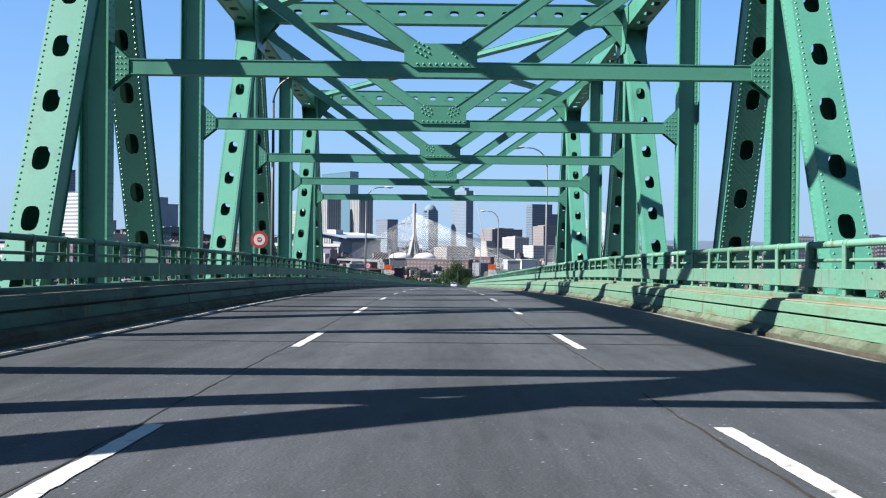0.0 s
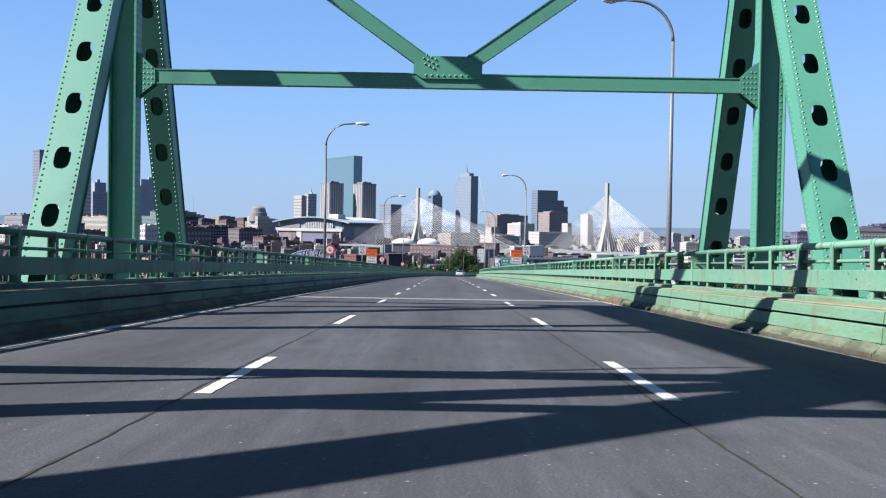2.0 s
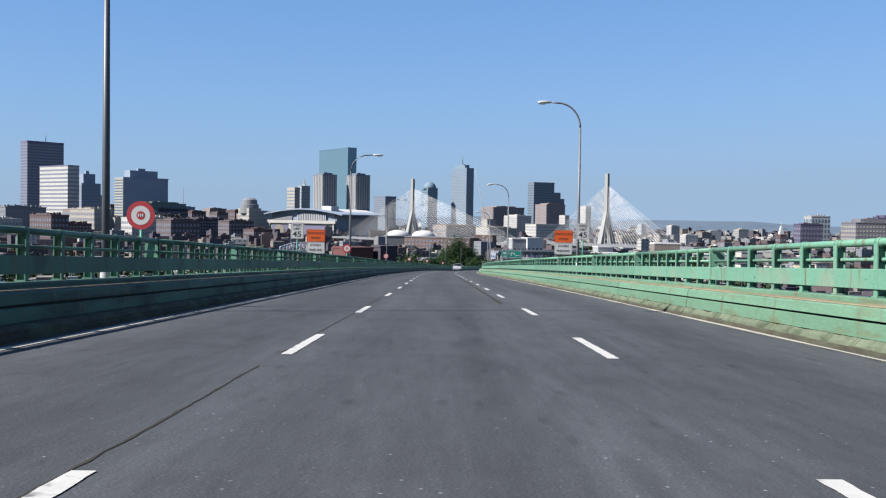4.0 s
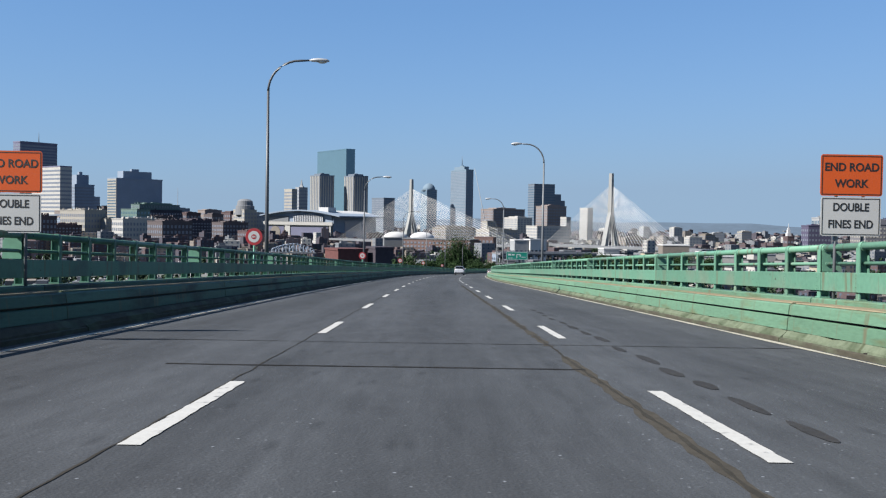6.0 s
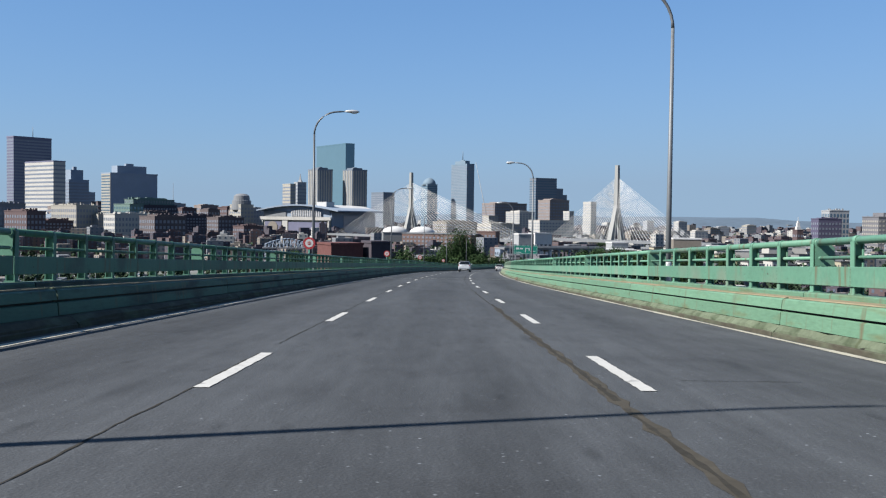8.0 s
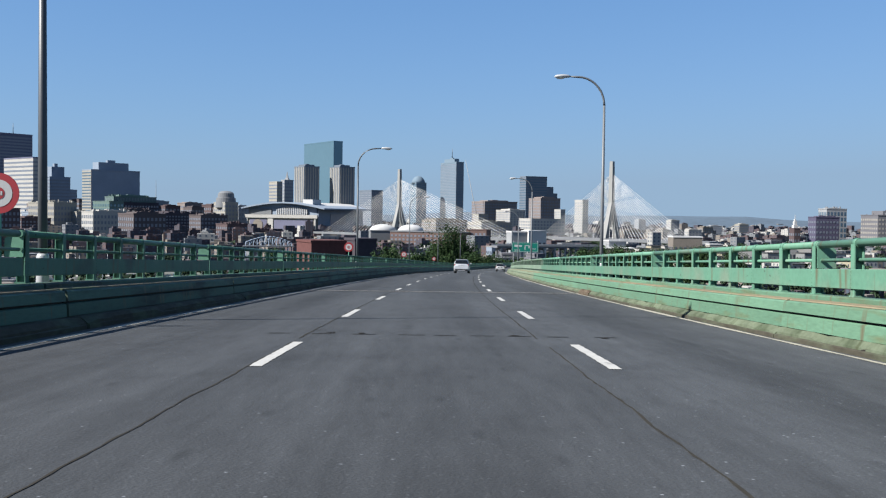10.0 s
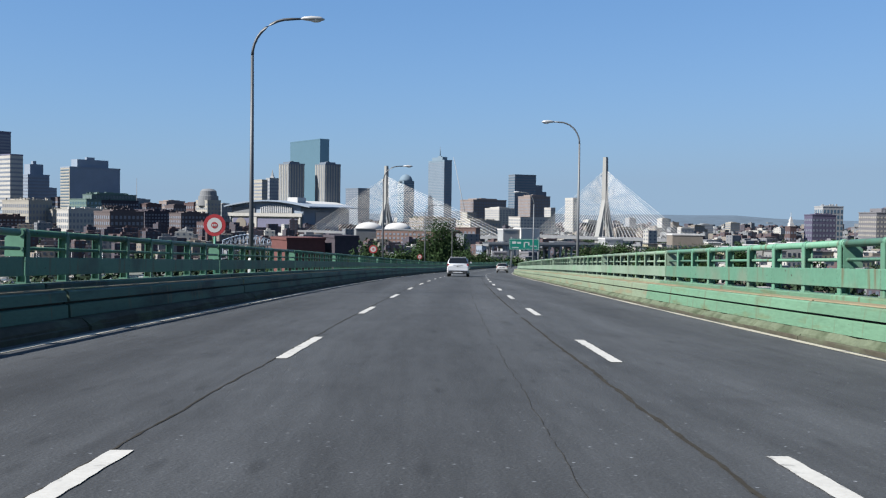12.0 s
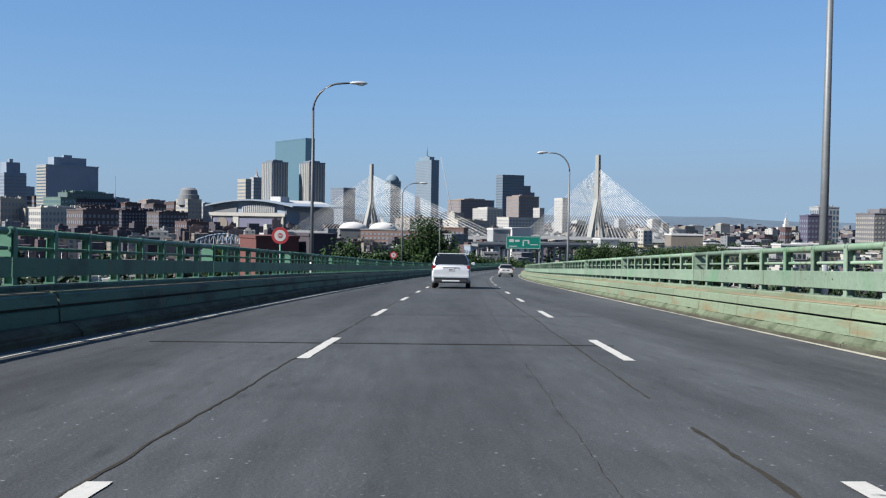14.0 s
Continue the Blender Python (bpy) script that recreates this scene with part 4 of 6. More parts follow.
for u, h in ((6.01, 2.81), (-6.33, 2.66)):
    t = thing("road_work_sign", "orange end of road work sign above a white plate", "road sign", "road work signs")
    t.matrix_basis = Matrix.Translation(P(u, 114.6, h))
    for x in (-0.2, 0.2):
        part("post", tube(bmesh.new(), [(x, 0.05, -2.6), (x, 0.05, -0.05)], [0.025, 0.025], 8), pole_grey, t)
    part("orange_plate", panel(bmesh.new(), -0.46, 0.46, -0.61, 0.0), sign_orange, t, "orange plate")
    part("white_plate", panel(bmesh.new(), -0.445, 0.445, -1.2, -0.625), sign_white, t, "white plate")
    part("border", border(bmesh.new(), -0.44, 0.44, -0.59, -0.02, 0.01, -0.002), sign_black, t)
    part("border", border(bmesh.new(), -0.425, 0.425, -1.18, -0.645, 0.01, -0.002), sign_black, t)
    text("lettering", "END ROAD", 0.165, sign_black, t, 0, -0.002, -0.19, 0.95)
    text("lettering", "WORK", 0.165, sign_black, t, 0, -0.002, -0.43, 0.95)
    text("lettering", "DOUBLE", 0.165, sign_black, t, 0, -0.002, -0.78, 0.85)
    text("lettering", "FINES END", 0.165, sign_black, t, 0, -0.002, -1.03, 0.85)

# ---------------------------------------------------------------- ground and distance
G = -46.0
ground_mat = material("city_ground", (0.094, 0.094, 0.089), 0.95, vary=0.35, scale=0.006, fine=0.05, color2=(0.039, 0.055, 0.028), stain=0.5)
# Blue distance haze is part of the hill colour.
hill_mat = material("hazed_wooded_hill", (0.044, 0.068, 0.094), 0.95, vary=0.25, scale=0.004, fine=0.03)
leaf_mat = material("leaves", (0.020, 0.038, 0.014), 0.9, vary=0.3, scale=0.2, fine=2.0, island=0.35, spec=0.1)
leaf_far = material("far_leaves", (0.020, 0.034, 0.018), 0.8, vary=0.3, scale=0.02, fine=0.3, island=0.35, spec=0.1)
bark = material("bark", (0.055, 0.042, 0.031), 0.9, vary=0.3, scale=1.0, fine=9)
glass_dark = material("window_glass", (0.050, 0.061, 0.079), 0.25, vary=0.15, scale=0.05, fine=0.4, objvary=0.3, spec=0.25)
glass_teal = material("teal_mirror_glass", (0.092, 0.160, 0.198), 0.14, metal=0.4, vary=0.05, scale=0.01, fine=0.1)
glass_blue = material("blue_curtain_glass", (0.050, 0.086, 0.122), 0.12, vary=0.08, scale=0.01, fine=0.1)


def wall(name, c, vary=0.12):
    return material(name, c, 0.85, vary=vary, scale=0.05, fine=0.6, objvary=0.05, spec=0.2)


# glass_far, w_brown, w_dgrey and w_haze have distance haze mixed into their colour.
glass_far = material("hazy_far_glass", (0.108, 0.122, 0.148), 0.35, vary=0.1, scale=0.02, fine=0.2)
w_brown = wall("hazed_brown_granite", (0.096, 0.098, 0.142))
w_white = wall("white_precast", (0.266, 0.260, 0.244))
w_grey = wall("grey_precast", (0.118, 0.124, 0.132))
w_dgrey = wall("hazed_grey_panels", (0.150, 0.182, 0.225))
w_cream = wall("cream_stone", (0.205, 0.195, 0.172))
# These two brick tones are greyed towards blue to imitate haze.
w_brick = wall("red_brick", (0.066, 0.047, 0.048), 0.2)
w_brick2 = wall("brown_brick", (0.066, 0.055, 0.056), 0.2)
w_museum = wall("paler_red_brick", (0.104, 0.070, 0.062), 0.2)
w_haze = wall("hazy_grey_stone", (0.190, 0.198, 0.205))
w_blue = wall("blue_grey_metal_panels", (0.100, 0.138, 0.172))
w_taupe = wall("taupe_brick", (0.148, 0.126, 0.118), 0.15)
w_steel = wall("slate_blue_panels", (0.088, 0.106, 0.130), 0.08)
w_slate = wall("slate_grey_panels", (0.100, 0.100, 0.110))
w_navy = wall("dark_navy_panels", (0.058, 0.054, 0.086))
w_tan = wall("tan_brick", (0.135, 0.120, 0.104), 0.15)
w_dark = wall("dark_brick", (0.044, 0.038, 0.046), 0.2)
w_roof = wall("flat_roof", (0.166, 0.166, 0.161), 0.2)
w_copper = wall("green_copper_roof", (0.077, 0.115, 0.104))
roof_white = wall("white_roof", (0.343, 0.343, 0.338), 0.05)

bm = bmesh.new()
ring0 = [bm.verts.new((4950 * math.cos(i * math.pi / 48), 60 + 4900 * math.sin(i * math.pi / 48), G)) for i in range(96)]
mid = [bm.verts.new((900 * math.cos(i * math.pi / 48), 60 + 900 * math.sin(i * math.pi / 48), G)) for i in range(96)]
cen = bm.verts.new((0, 60, G))
for i in range(96):
    j = (i + 1) % 96
    bm.faces.new((ring0[i], ring0[j], mid[j], mid[i]))
    bm.faces.new((mid[i], mid[j], cen))
tagged(part("ground", bm, ground_mat), "grey and green city ground under the bridge", "ground", kind="structure")

bm = bmesh.new()
prev = None
for i in range(181):
    a = radians(i * 2 - 90 - 90)
    r = 4700
    h = 52 + 8 * math.sin(i * 0.35) + 6 * math.sin(i * 0.9 + 1) + 3 * math.sin(i * 2.3)
    x, y = r * math.sin(a), 60 + r * math.cos(a)
    now = (bm.verts.new((x * 0.9, 60 + (y - 60) * 0.9, G + 0.5)), bm.verts.new((x, y, G + h)), bm.verts.new((x * 1.03, 60 + (y - 60) * 1.03, G)))
    if prev:
        for k in range(2):
            bm.faces.new((prev[k], now[k], now[k + 1], prev[k + 1]))
    prev = now
tagged(part("backdrop", bm, hill_mat), "low wooded hills on the horizon, haze-blue in colour", "hills", kind="structure")


# ---------------------------------------------------------------- buildings
def building(name, label, x, y, w, d, yaw, top, mat, bands=0, glass=None, frac=0.5, piers=0, penthouse=0.0, roof=None, category="building", base=G):
    """A block with wall, roof edge, ribbon windows all round or upright piers, and a plant room."""
    t = thing(name, label, category, "city buildings")
    t.matrix_basis = Matrix.Translation((x, y, base)) @ Matrix.Rotation(radians(yaw) - math.atan2(x, y - 150), 4, "Z")
    H = top - base
    # beyond 1100 m the default glass carries the haze tint
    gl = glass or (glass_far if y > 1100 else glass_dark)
    bm = bmesh.new()
    box(bm, -w / 2, w / 2, -d / 2, d / 2, -1, H)
    part("wall", bm, mat, t)
    bm = bmesh.new()
    e = 0.25 + w * 0.004
    box(bm, -w / 2 - e, w / 2 + e, -d / 2 - e, d / 2 + e, H - 0.2, H + 0.012 * H + 0.5)
    part("roof", bm, roof or mat, t)
    if bands:
        f = (H - 4) / bands
        bm = bmesh.new()
        q = 0.12 + w * 0.002
        if y > 2450 or x < -600:
            box(bm, -w / 2 - q, w / 2 + q, -d / 2 - q, d / 2 + q, 0, f * frac)
            proto = None
            for i in range(bands):
                if proto is None:
                    proto = ob = part("window_band", bm, gl, t)
                else:
                    ob = proto.copy()
                    scene.collection.objects.link(ob)
                ob.location = (0, 0, 3 + f * i)
        else:
            pitch = 3.4 if y < 1000 else 4.6 if y < 1800 else 6.0
            for i in range(bands):
                z = 3 + f * i
                for L, along in ((w, 0), (d, 1)):
                    k = max(2, int(L / pitch))
                    for j in range(k):
                        c = -L / 2 + (j + 0.5) * L / k
                        e = L / k * 0.27
                        if along == 0:
                            box(bm, c - e, c + e, -d / 2 - q, -d / 2 + 0.2, z, z + f * frac * 1.25)
                        else:
                            box(bm, -w / 2 - q, -w / 2 + 0.2, c - e, c + e, z, z + f * frac * 1.25)
            tagged(part("window_grid", bm, gl, t), kind="stuff")
    if piers:
        for face in range(2):
            L = w if face == 0 else d
            bm = bmesh.new()
            pw = L / piers * (1 - frac)
            if face == 0:
                box(bm, -pw / 2, pw / 2, -0.5, 0.1, 0, H)
            else:
                box(bm, -0.5, 0.1, -pw / 2, pw / 2, 0, H)
            proto = None
            for i in range(piers):
                c = -L / 2 + (i + 0.5) * L / piers
                if proto is None:
                    proto = ob = part("pier", bm, gl, t)
                else:
                    ob = proto.copy()
                    scene.collection.objects.link(ob)
                ob.location = (c, -d / 2, 0) if face == 0 else (-w / 2, c, 0)
    if penthouse:
        bm = bmesh.new()
        box(bm, -w * 0.32, w * 0.3, -d * 0.3, d * 0.35, H, H + penthouse)
        box(bm, -w * 0.1, w * 0.06, -d * 0.1, d * 0.1, H + penthouse, H + penthouse * 1.3)
        if y < 1900:
            rc = random.Random(int(abs(x) * 7 + y))
            for _ in range(max(4, int(w * d / 90))):
                cx, cy, q = rc.uniform(-0.45, 0.45) * w, rc.uniform(-0.45, 0.45) * d, rc.uniform(0.4, 1.8)
                box(bm, cx - q, cx + q, cy - q * 0.7, cy + q * 0.7, H, H + 0.012 * H + 0.6 + rc.uniform(0.6, 3.4))
        part("plant_room", bm, mat, t)
    return t


def mast(t, x, y, z0, z1, r):
    part("mast", tube(bmesh.new(), [(x, y, z0), (x, y, z1)], [r, r * 0.3], 6), pole_grey, t)


A = 28
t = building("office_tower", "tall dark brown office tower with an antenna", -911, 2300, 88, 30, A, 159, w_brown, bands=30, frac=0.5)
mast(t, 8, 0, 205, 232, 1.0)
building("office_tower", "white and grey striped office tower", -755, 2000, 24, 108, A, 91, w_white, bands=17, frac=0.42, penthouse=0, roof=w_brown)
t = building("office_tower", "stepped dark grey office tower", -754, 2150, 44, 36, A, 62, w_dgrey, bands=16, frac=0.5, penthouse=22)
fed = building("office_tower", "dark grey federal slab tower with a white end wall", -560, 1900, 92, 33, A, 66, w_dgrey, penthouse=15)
t = fed
end = bmesh.new()
box(end, -46.5, -45.9, -16.6, 16.6, 0, 112)
for i in range(21):
    strip = bmesh.new()
    box(strip, -46.9, -46.5, -15.5, 15.5, 5 + i * 5.1, 6.8 + i * 5.1)
    part("window_band", strip, glass_blue, t)
part("end_wall", end, w_cream, t, "pale end wall with bands")
t = building("office_tower", "pale stone tower with round top", -336, 1800, 24, 40, A, 12, w_cream, bands=8, frac=0.4)
bm = bmesh.new()
tube(bm, [(0, 0, 50), (0, 0, 66), (0, 0, 66.5), (0, 0, 74), (0, 0, 77), (0, 0, 78)], [17, 16, 14, 13, 9, 3], 24)
for fc in bm.faces:
    fc.smooth = False
part("drum", bm, w_grey, t)
# This block and the next stand for one tower's lit and shaded halves.
building("office_tower", "cream stone office tower", -377, 2600, 15, 42, A, 74, w_cream, bands=14, frac=0.4)
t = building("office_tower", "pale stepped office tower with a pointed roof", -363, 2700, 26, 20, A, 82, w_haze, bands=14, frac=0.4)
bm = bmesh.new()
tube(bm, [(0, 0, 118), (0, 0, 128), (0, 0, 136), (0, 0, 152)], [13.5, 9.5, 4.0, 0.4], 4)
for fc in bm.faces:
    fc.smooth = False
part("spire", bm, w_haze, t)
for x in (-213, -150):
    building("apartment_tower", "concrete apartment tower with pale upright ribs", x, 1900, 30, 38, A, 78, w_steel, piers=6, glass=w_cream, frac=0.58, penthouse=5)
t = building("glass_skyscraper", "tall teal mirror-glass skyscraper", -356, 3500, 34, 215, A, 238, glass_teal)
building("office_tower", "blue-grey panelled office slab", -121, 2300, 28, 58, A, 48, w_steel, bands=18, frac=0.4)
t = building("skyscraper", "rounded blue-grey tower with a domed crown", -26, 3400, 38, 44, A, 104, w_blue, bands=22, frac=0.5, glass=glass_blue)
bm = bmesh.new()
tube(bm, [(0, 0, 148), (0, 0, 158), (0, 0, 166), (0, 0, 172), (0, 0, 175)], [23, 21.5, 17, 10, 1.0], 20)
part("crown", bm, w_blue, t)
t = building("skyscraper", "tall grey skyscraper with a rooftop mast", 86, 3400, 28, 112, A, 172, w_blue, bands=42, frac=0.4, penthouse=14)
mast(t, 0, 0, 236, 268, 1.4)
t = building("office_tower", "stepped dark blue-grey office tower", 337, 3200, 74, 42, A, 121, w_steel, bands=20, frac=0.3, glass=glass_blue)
bm = bmesh.new()
box(bm, 37, 62, -18, 18, -1, 138)
box(bm, 62, 78, -15, 15, -1, 118)
part("lower_steps", bm, w_steel, t)
building("hospital_block", "taupe brick hospital tower", 250, 2200, 46, 54, A, 34, w_taupe, bands=12, frac=0.35, penthouse=4)
building("apartment_block", "white apartment block with balcony grid", 170, 2100, 34, 60, A, 8, w_white, bands=11, frac=0.45, penthouse=3)
building("hospital_block", "wide taupe hospital block", 155, 2350, 82, 64, A, 28, w_taupe, bands=11, frac=0.45, penthouse=4)
building("apartment_block", "pale concrete apartment block", 118, 2250, 22, 26, A, 0, w_cream, bands=9, frac=0.4)
building("hospital_block", "low white terraced block", 215, 1950, 70, 46, A, -8, w_white, bands=6, frac=0.4)
building("apartment_tower", "slim white concrete apartment tower", 296, 2000, 12, 32, A, 28, w_white, bands=13, frac=0.4)
building("apartment_tower", "slim white concrete apartment tower", 262, 2050, 10, 26, A, 10, w_white, bands=11, frac=0.4)
building("laboratory", "dark purple-navy laboratory block", 553, 1500, 34, 22, A, 0, w_navy, bands=6, frac=0.35, penthouse=2)
building("laboratory", "pale and blue glazed laboratory tower", 582, 1540, 30, 24, A, 12, w_haze, bands=7, frac=0.5, glass=glass_blue, penthouse=2)
building("apartment_block", "grey framed block with pale floor edges", 600, 1400, 60, 44, A, 3, w_slate, bands=8, frac=0.35, glass=w_cream, penthouse=6)
building("office_block", "dark stepped block with white floor edges", 660, 1450, 70, 40, A, 10, w_navy, bands=9, frac=0.35, glass=w_white, penthouse=5)
t = building("church", "brick church with a white steeple", 513, 1500, 9, 14, A, -16, w_brick, bands=3, frac=0.3, category="church")
bm = bmesh.new()
box(bm, -3, 3, -3, 3, 29, 35)
box(bm, -2, 2, -2, 2, 35, 40)
box(bm, -1.2, 1.2, -1.2, 1.2, 40, 43)
box(bm, -0.3, 0.3, -0.3, 0.3, 43, 49)
part("steeple", bm, roof_white, t)
for x, y, w, d, top, m, n in ((-477, 1500, 20, 36, -7, w_cream, 7), (-435, 1500, 22, 48, -20, w_brick, 6), (-395, 1500, 16, 36, -8, w_brick2, 8), (-452, 1650, 80, 34, 8, w_dark, 9), (-362, 1570, 60, 60, -7, w_dark, 8),
                              (-330, 1600, 40, 40, -14, w_brick, 7), (-284, 1640, 34, 40, -24, w_brick2, 5), (-235, 1560, 24, 34, -30, w_brick, 3), (-520, 1450, 40, 30, -16, w_brick, 6), (-560, 1600, 50, 40, -8, w_dgrey, 7)):
    t = building("warehouse", "old brick waterfront warehouse with rows of windows", x, y, w, d, A, top, m, bands=n, frac=0.38, penthouse=3.0)
building("office_block", "glazed rooftop storeys on a brick block", -435, 1501, 21, 46, A, 8, w_copper, bands=4, frac=0.5, glass=glass_teal, base=-19.5)
building("mansard_block", "green copper clad block with dormers", -450, 1652, 70, 28, A, 17, w_copper, bands=3, frac=0.4, base=8.6, roof=w_copper, penthouse=3)


def city_blocks(rows):
    for x, y, w, d, top, m, n in rows:
        building("city_block", "mid-rise city block with ribbon windows", x, y, w, d, A + random.uniform(-8, 8), top, m, bands=n, frac=0.42, penthouse=2.5)


city_blocks(((-511, 1500, 34, 60, 5, w_cream, 6), (-474, 1250, 24, 44, -4, w_brick, 6), (-600, 1450, 60, 50, 6, w_grey, 7), (-430, 1600, 44, 40, -3, w_brick2, 6), (-400, 1400, 60, 30, -6, w_white, 5), (-330, 1300, 40, 40, -8, w_brick2, 5), (-560, 1300, 50, 30, -10, w_white, 5), (-640, 1250, 40, 40, 0, w_brick, 6)))
city_blocks(((-298, 1500, 40, 34, -9, w_brick2, 6), (-256, 1450, 30, 30, -20, w_brick, 4), (30, 1700, 60, 40, -12, w_tan, 6), (95, 1600, 50, 44, -14, w_cream, 5)))
city_blocks(((330, 1700, 34, 24, -24, w_tan, 4), (400, 1750, 30, 24, -26, w_grey, 4), (480, 1900, 26, 24, -24, w_white, 4), (360, 2400, 30, 24, -18, w_haze, 6), (440, 2600, 26, 24, -14, w_white, 6), (520, 2500, 20, 18, -8, w_haze, 7), (548, 2300, 22, 20, -8, w_white, 7)))
city_blocks(((620, 2300, 26, 24, -22, w_tan, 5), (700, 2500, 30, 24, -20, w_haze, 5), (800, 2600, 26, 24, -16, w_cream, 6), (900, 2900, 26, 24, -16, w_white, 6)))

city_blocks(((-520, 1900, 34, 30, 8, w_brick2, 7), (-492, 1950, 30, 30, 14, w_haze, 7), (-462, 1920, 28, 30, 6, w_brick, 6), (-440, 1980, 36, 30, 12, w_taupe, 7), (-414, 1900, 24, 30, 4, w_brick2, 6), (-392, 1960, 30, 30, 9, w_brick, 6), (-366, 1930, 28, 30, 3, w_taupe, 6), (-350, 2000, 24, 30, 8, w_haze, 6), (-600, 1950, 40, 30, 10, w_haze, 7), (-640, 2000, 40, 30, 16, w_brick2, 7), (-680, 1900, 46, 30, 6, w_taupe, 6), (-788, 2300, 34, 30, 40, w_dgrey, 12)))
antenna = thing("radio_mast", "thin grey lattice radio mast on the skyline", "mast")
antenna.location = (-481, 1900, G)
mast(antenna, 0, 0, 0, 98, 0.9)

# the arena
t = thing("arena", "large pale sports arena with an arched roof", "arena", "city buildings")
t.matrix_basis = Matrix.Translation((-176.0, 1735, G - 6.4)) @ Matrix.Rotation(radians(-25), 4, "Z") @ Matrix.Diagonal((1.17, 1.17, 1.17, 1))
AW, AD = 117.0, 130.0


def block(name, x0, x1, y0, y1, z0, z1, mat, label=""):
    bm = bmesh.new()
    box(bm, x0, x1, y0, y1, z0, z1)
    return part(name, bm, mat, t, label)


block("wall", -AW, 0, 0, AD, -1, 38.5, w_cream)
block("header_band", -AW - 3, 2, -2.5, 0, 34.5, 39.2, w_white)
block("side_wall", 0.3, 1.5, 2, AD, -1, 46, w_dgrey, "dark grey side wall")
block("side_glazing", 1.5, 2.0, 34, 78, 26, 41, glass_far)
arc = [(-AW - 6 + i * 9.2, 47.5 + 9.5 * math.sin(math.pi * (i + 0.8) / 16.5)) for i in range(16)]
part("roof", prism(bmesh.new(), [(x, z - 1.9) for x, z in arc[::-1]] + [(x, z) for x, z in arc], -5, AD), w_dgrey, t, "arched grey roof")
part("gable_wall", prism(bmesh.new(), [(-AW + 2, 38)] + [(x, z - 1.7) for x, z in arc if -AW + 2 < x < 0] + [(0, 38)], 3, AD - 4), w_dgrey, t, "grey gable wall under the roof")
part("roof_deck", prism(bmesh.new(), [(-34, 53), (6, 47), (6, 49.5), (-20, 56), (-34, 57)], 22, AD + 2), roof_white, t, "white roof deck")
block("roof_plant", -30, -14, 12, 34, 52, 61, roof_white)
gz = prism(bmesh.new(), [(-66, 39.5)] + [(-66 + i * 5, 44.5 + 6.5 * math.sin(math.pi * (i + 1.5) / 13)) for i in range(11)] + [(-16, 39.5)], 0.8, 3.2)
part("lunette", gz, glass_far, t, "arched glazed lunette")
for i in range(17):
    x = -65.5 + i * 3.06
    block("glazing_rib", x - 0.5, x + 0.5, 0.1, 0.9, 39.5, 44.3 + 6.5 * math.sin(math.pi * ((x + 66) / 5 + 1.5) / 13), roof_white)
block("gable_panel", -AW + 3, -76, 1.5, 3.2, 39.5, 47.5, w_grey)
block("dark_glazing", -70, -6, -0.6, 0, 13, 31.5, w_brown)
block("facade_panel", -AW + 6, -82, -0.6, 0, 12, 32, w_brown)
bm = bmesh.new()
tube(bm, [(-AW + 20, -0.8, 24), (-AW + 20, -1.4, 24)], [8.5, 8.5], 24)
part("round_badge", bm, w_tan, t, "round tan badge")
block("canopy", -74, -2, -14, 0, 9, 12.5, roof_white)
for x in (-AW + 1, -80, -3):
    block("column", x, x + (2 if x != -80 else 9), -1.6, -0.2, 0, 34.5, w_white)

# brick hall with white domed roofs
shed_brick = wall("shed_red_brick", (0.080, 0.034, 0.031), 0.2)
building("brick_shed", "low dark red brick shed", -46, 600, 16, 20, 20, -18, shed_brick, bands=0)
building("brick_shed", "low black and red brick shed", -28.5, 600, 10, 14, 20, -17, w_dark, bands=0)
t = building("museum", "long brick hall with rows of windows", 6, 1280, 86, 34, -20, -24, w_museum, bands=4, frac=0.4, roof=w_grey)
t = building("museum_roofs", "white domed roofs of a science hall", -34, 1330, 66, 24, 8, -24, w_grey, bands=0)
for x in (-17, 17):
    bm = bmesh.new()
    bmesh.ops.create_uvsphere(bm, u_segments=20, v_segments=10, radius=1, matrix=Matrix.Translation((x, 0, 22)) @ Matrix.Diagonal((16, 10, 8, 1)))
    for f in bm.faces:
        f.smooth = True
    part("dome", bm, roof_white, t, "white dome")
building("mill", "brick mill with dark end wall", 62, 1290, 24, 20, -15, -21, w_museum, bands=4, frac=0.4)
for x, y, w, d, top, m in ((141, 890, 29, 16, -28, w_tan), (145, 905, 14, 12, -23, w_haze), (222, 1000, 13, 14, -24, w_tan), (235, 1000, 10, 12, -27, w_cream), (262, 1040, 12, 11, -28, w_cream), (300, 1050, 12, 14, -30, w_white),
                           (69.5, 900, 12, 12, -17.2, w_haze), (83, 902, 15, 12, -16.6, roof_white), (198, 900, 22, 16, -19.2, w_tan), (231, 880, 30, 12, -27.2, w_white), (265, 882, 19, 12, -24.6, w_white), (281, 892, 17, 12, -24.0, w_white), (66, 1020, 20, 14, -32, w_dgrey), (100, 1010, 18, 14, -33, w_tan)):
    building("low_block", "low flat-roofed city building", x, y, w, d, 20 + random.uniform(-10, 10), top, m, bands=2, frac=0.35, roof=roof_white if m != w_dgrey else w_roof)

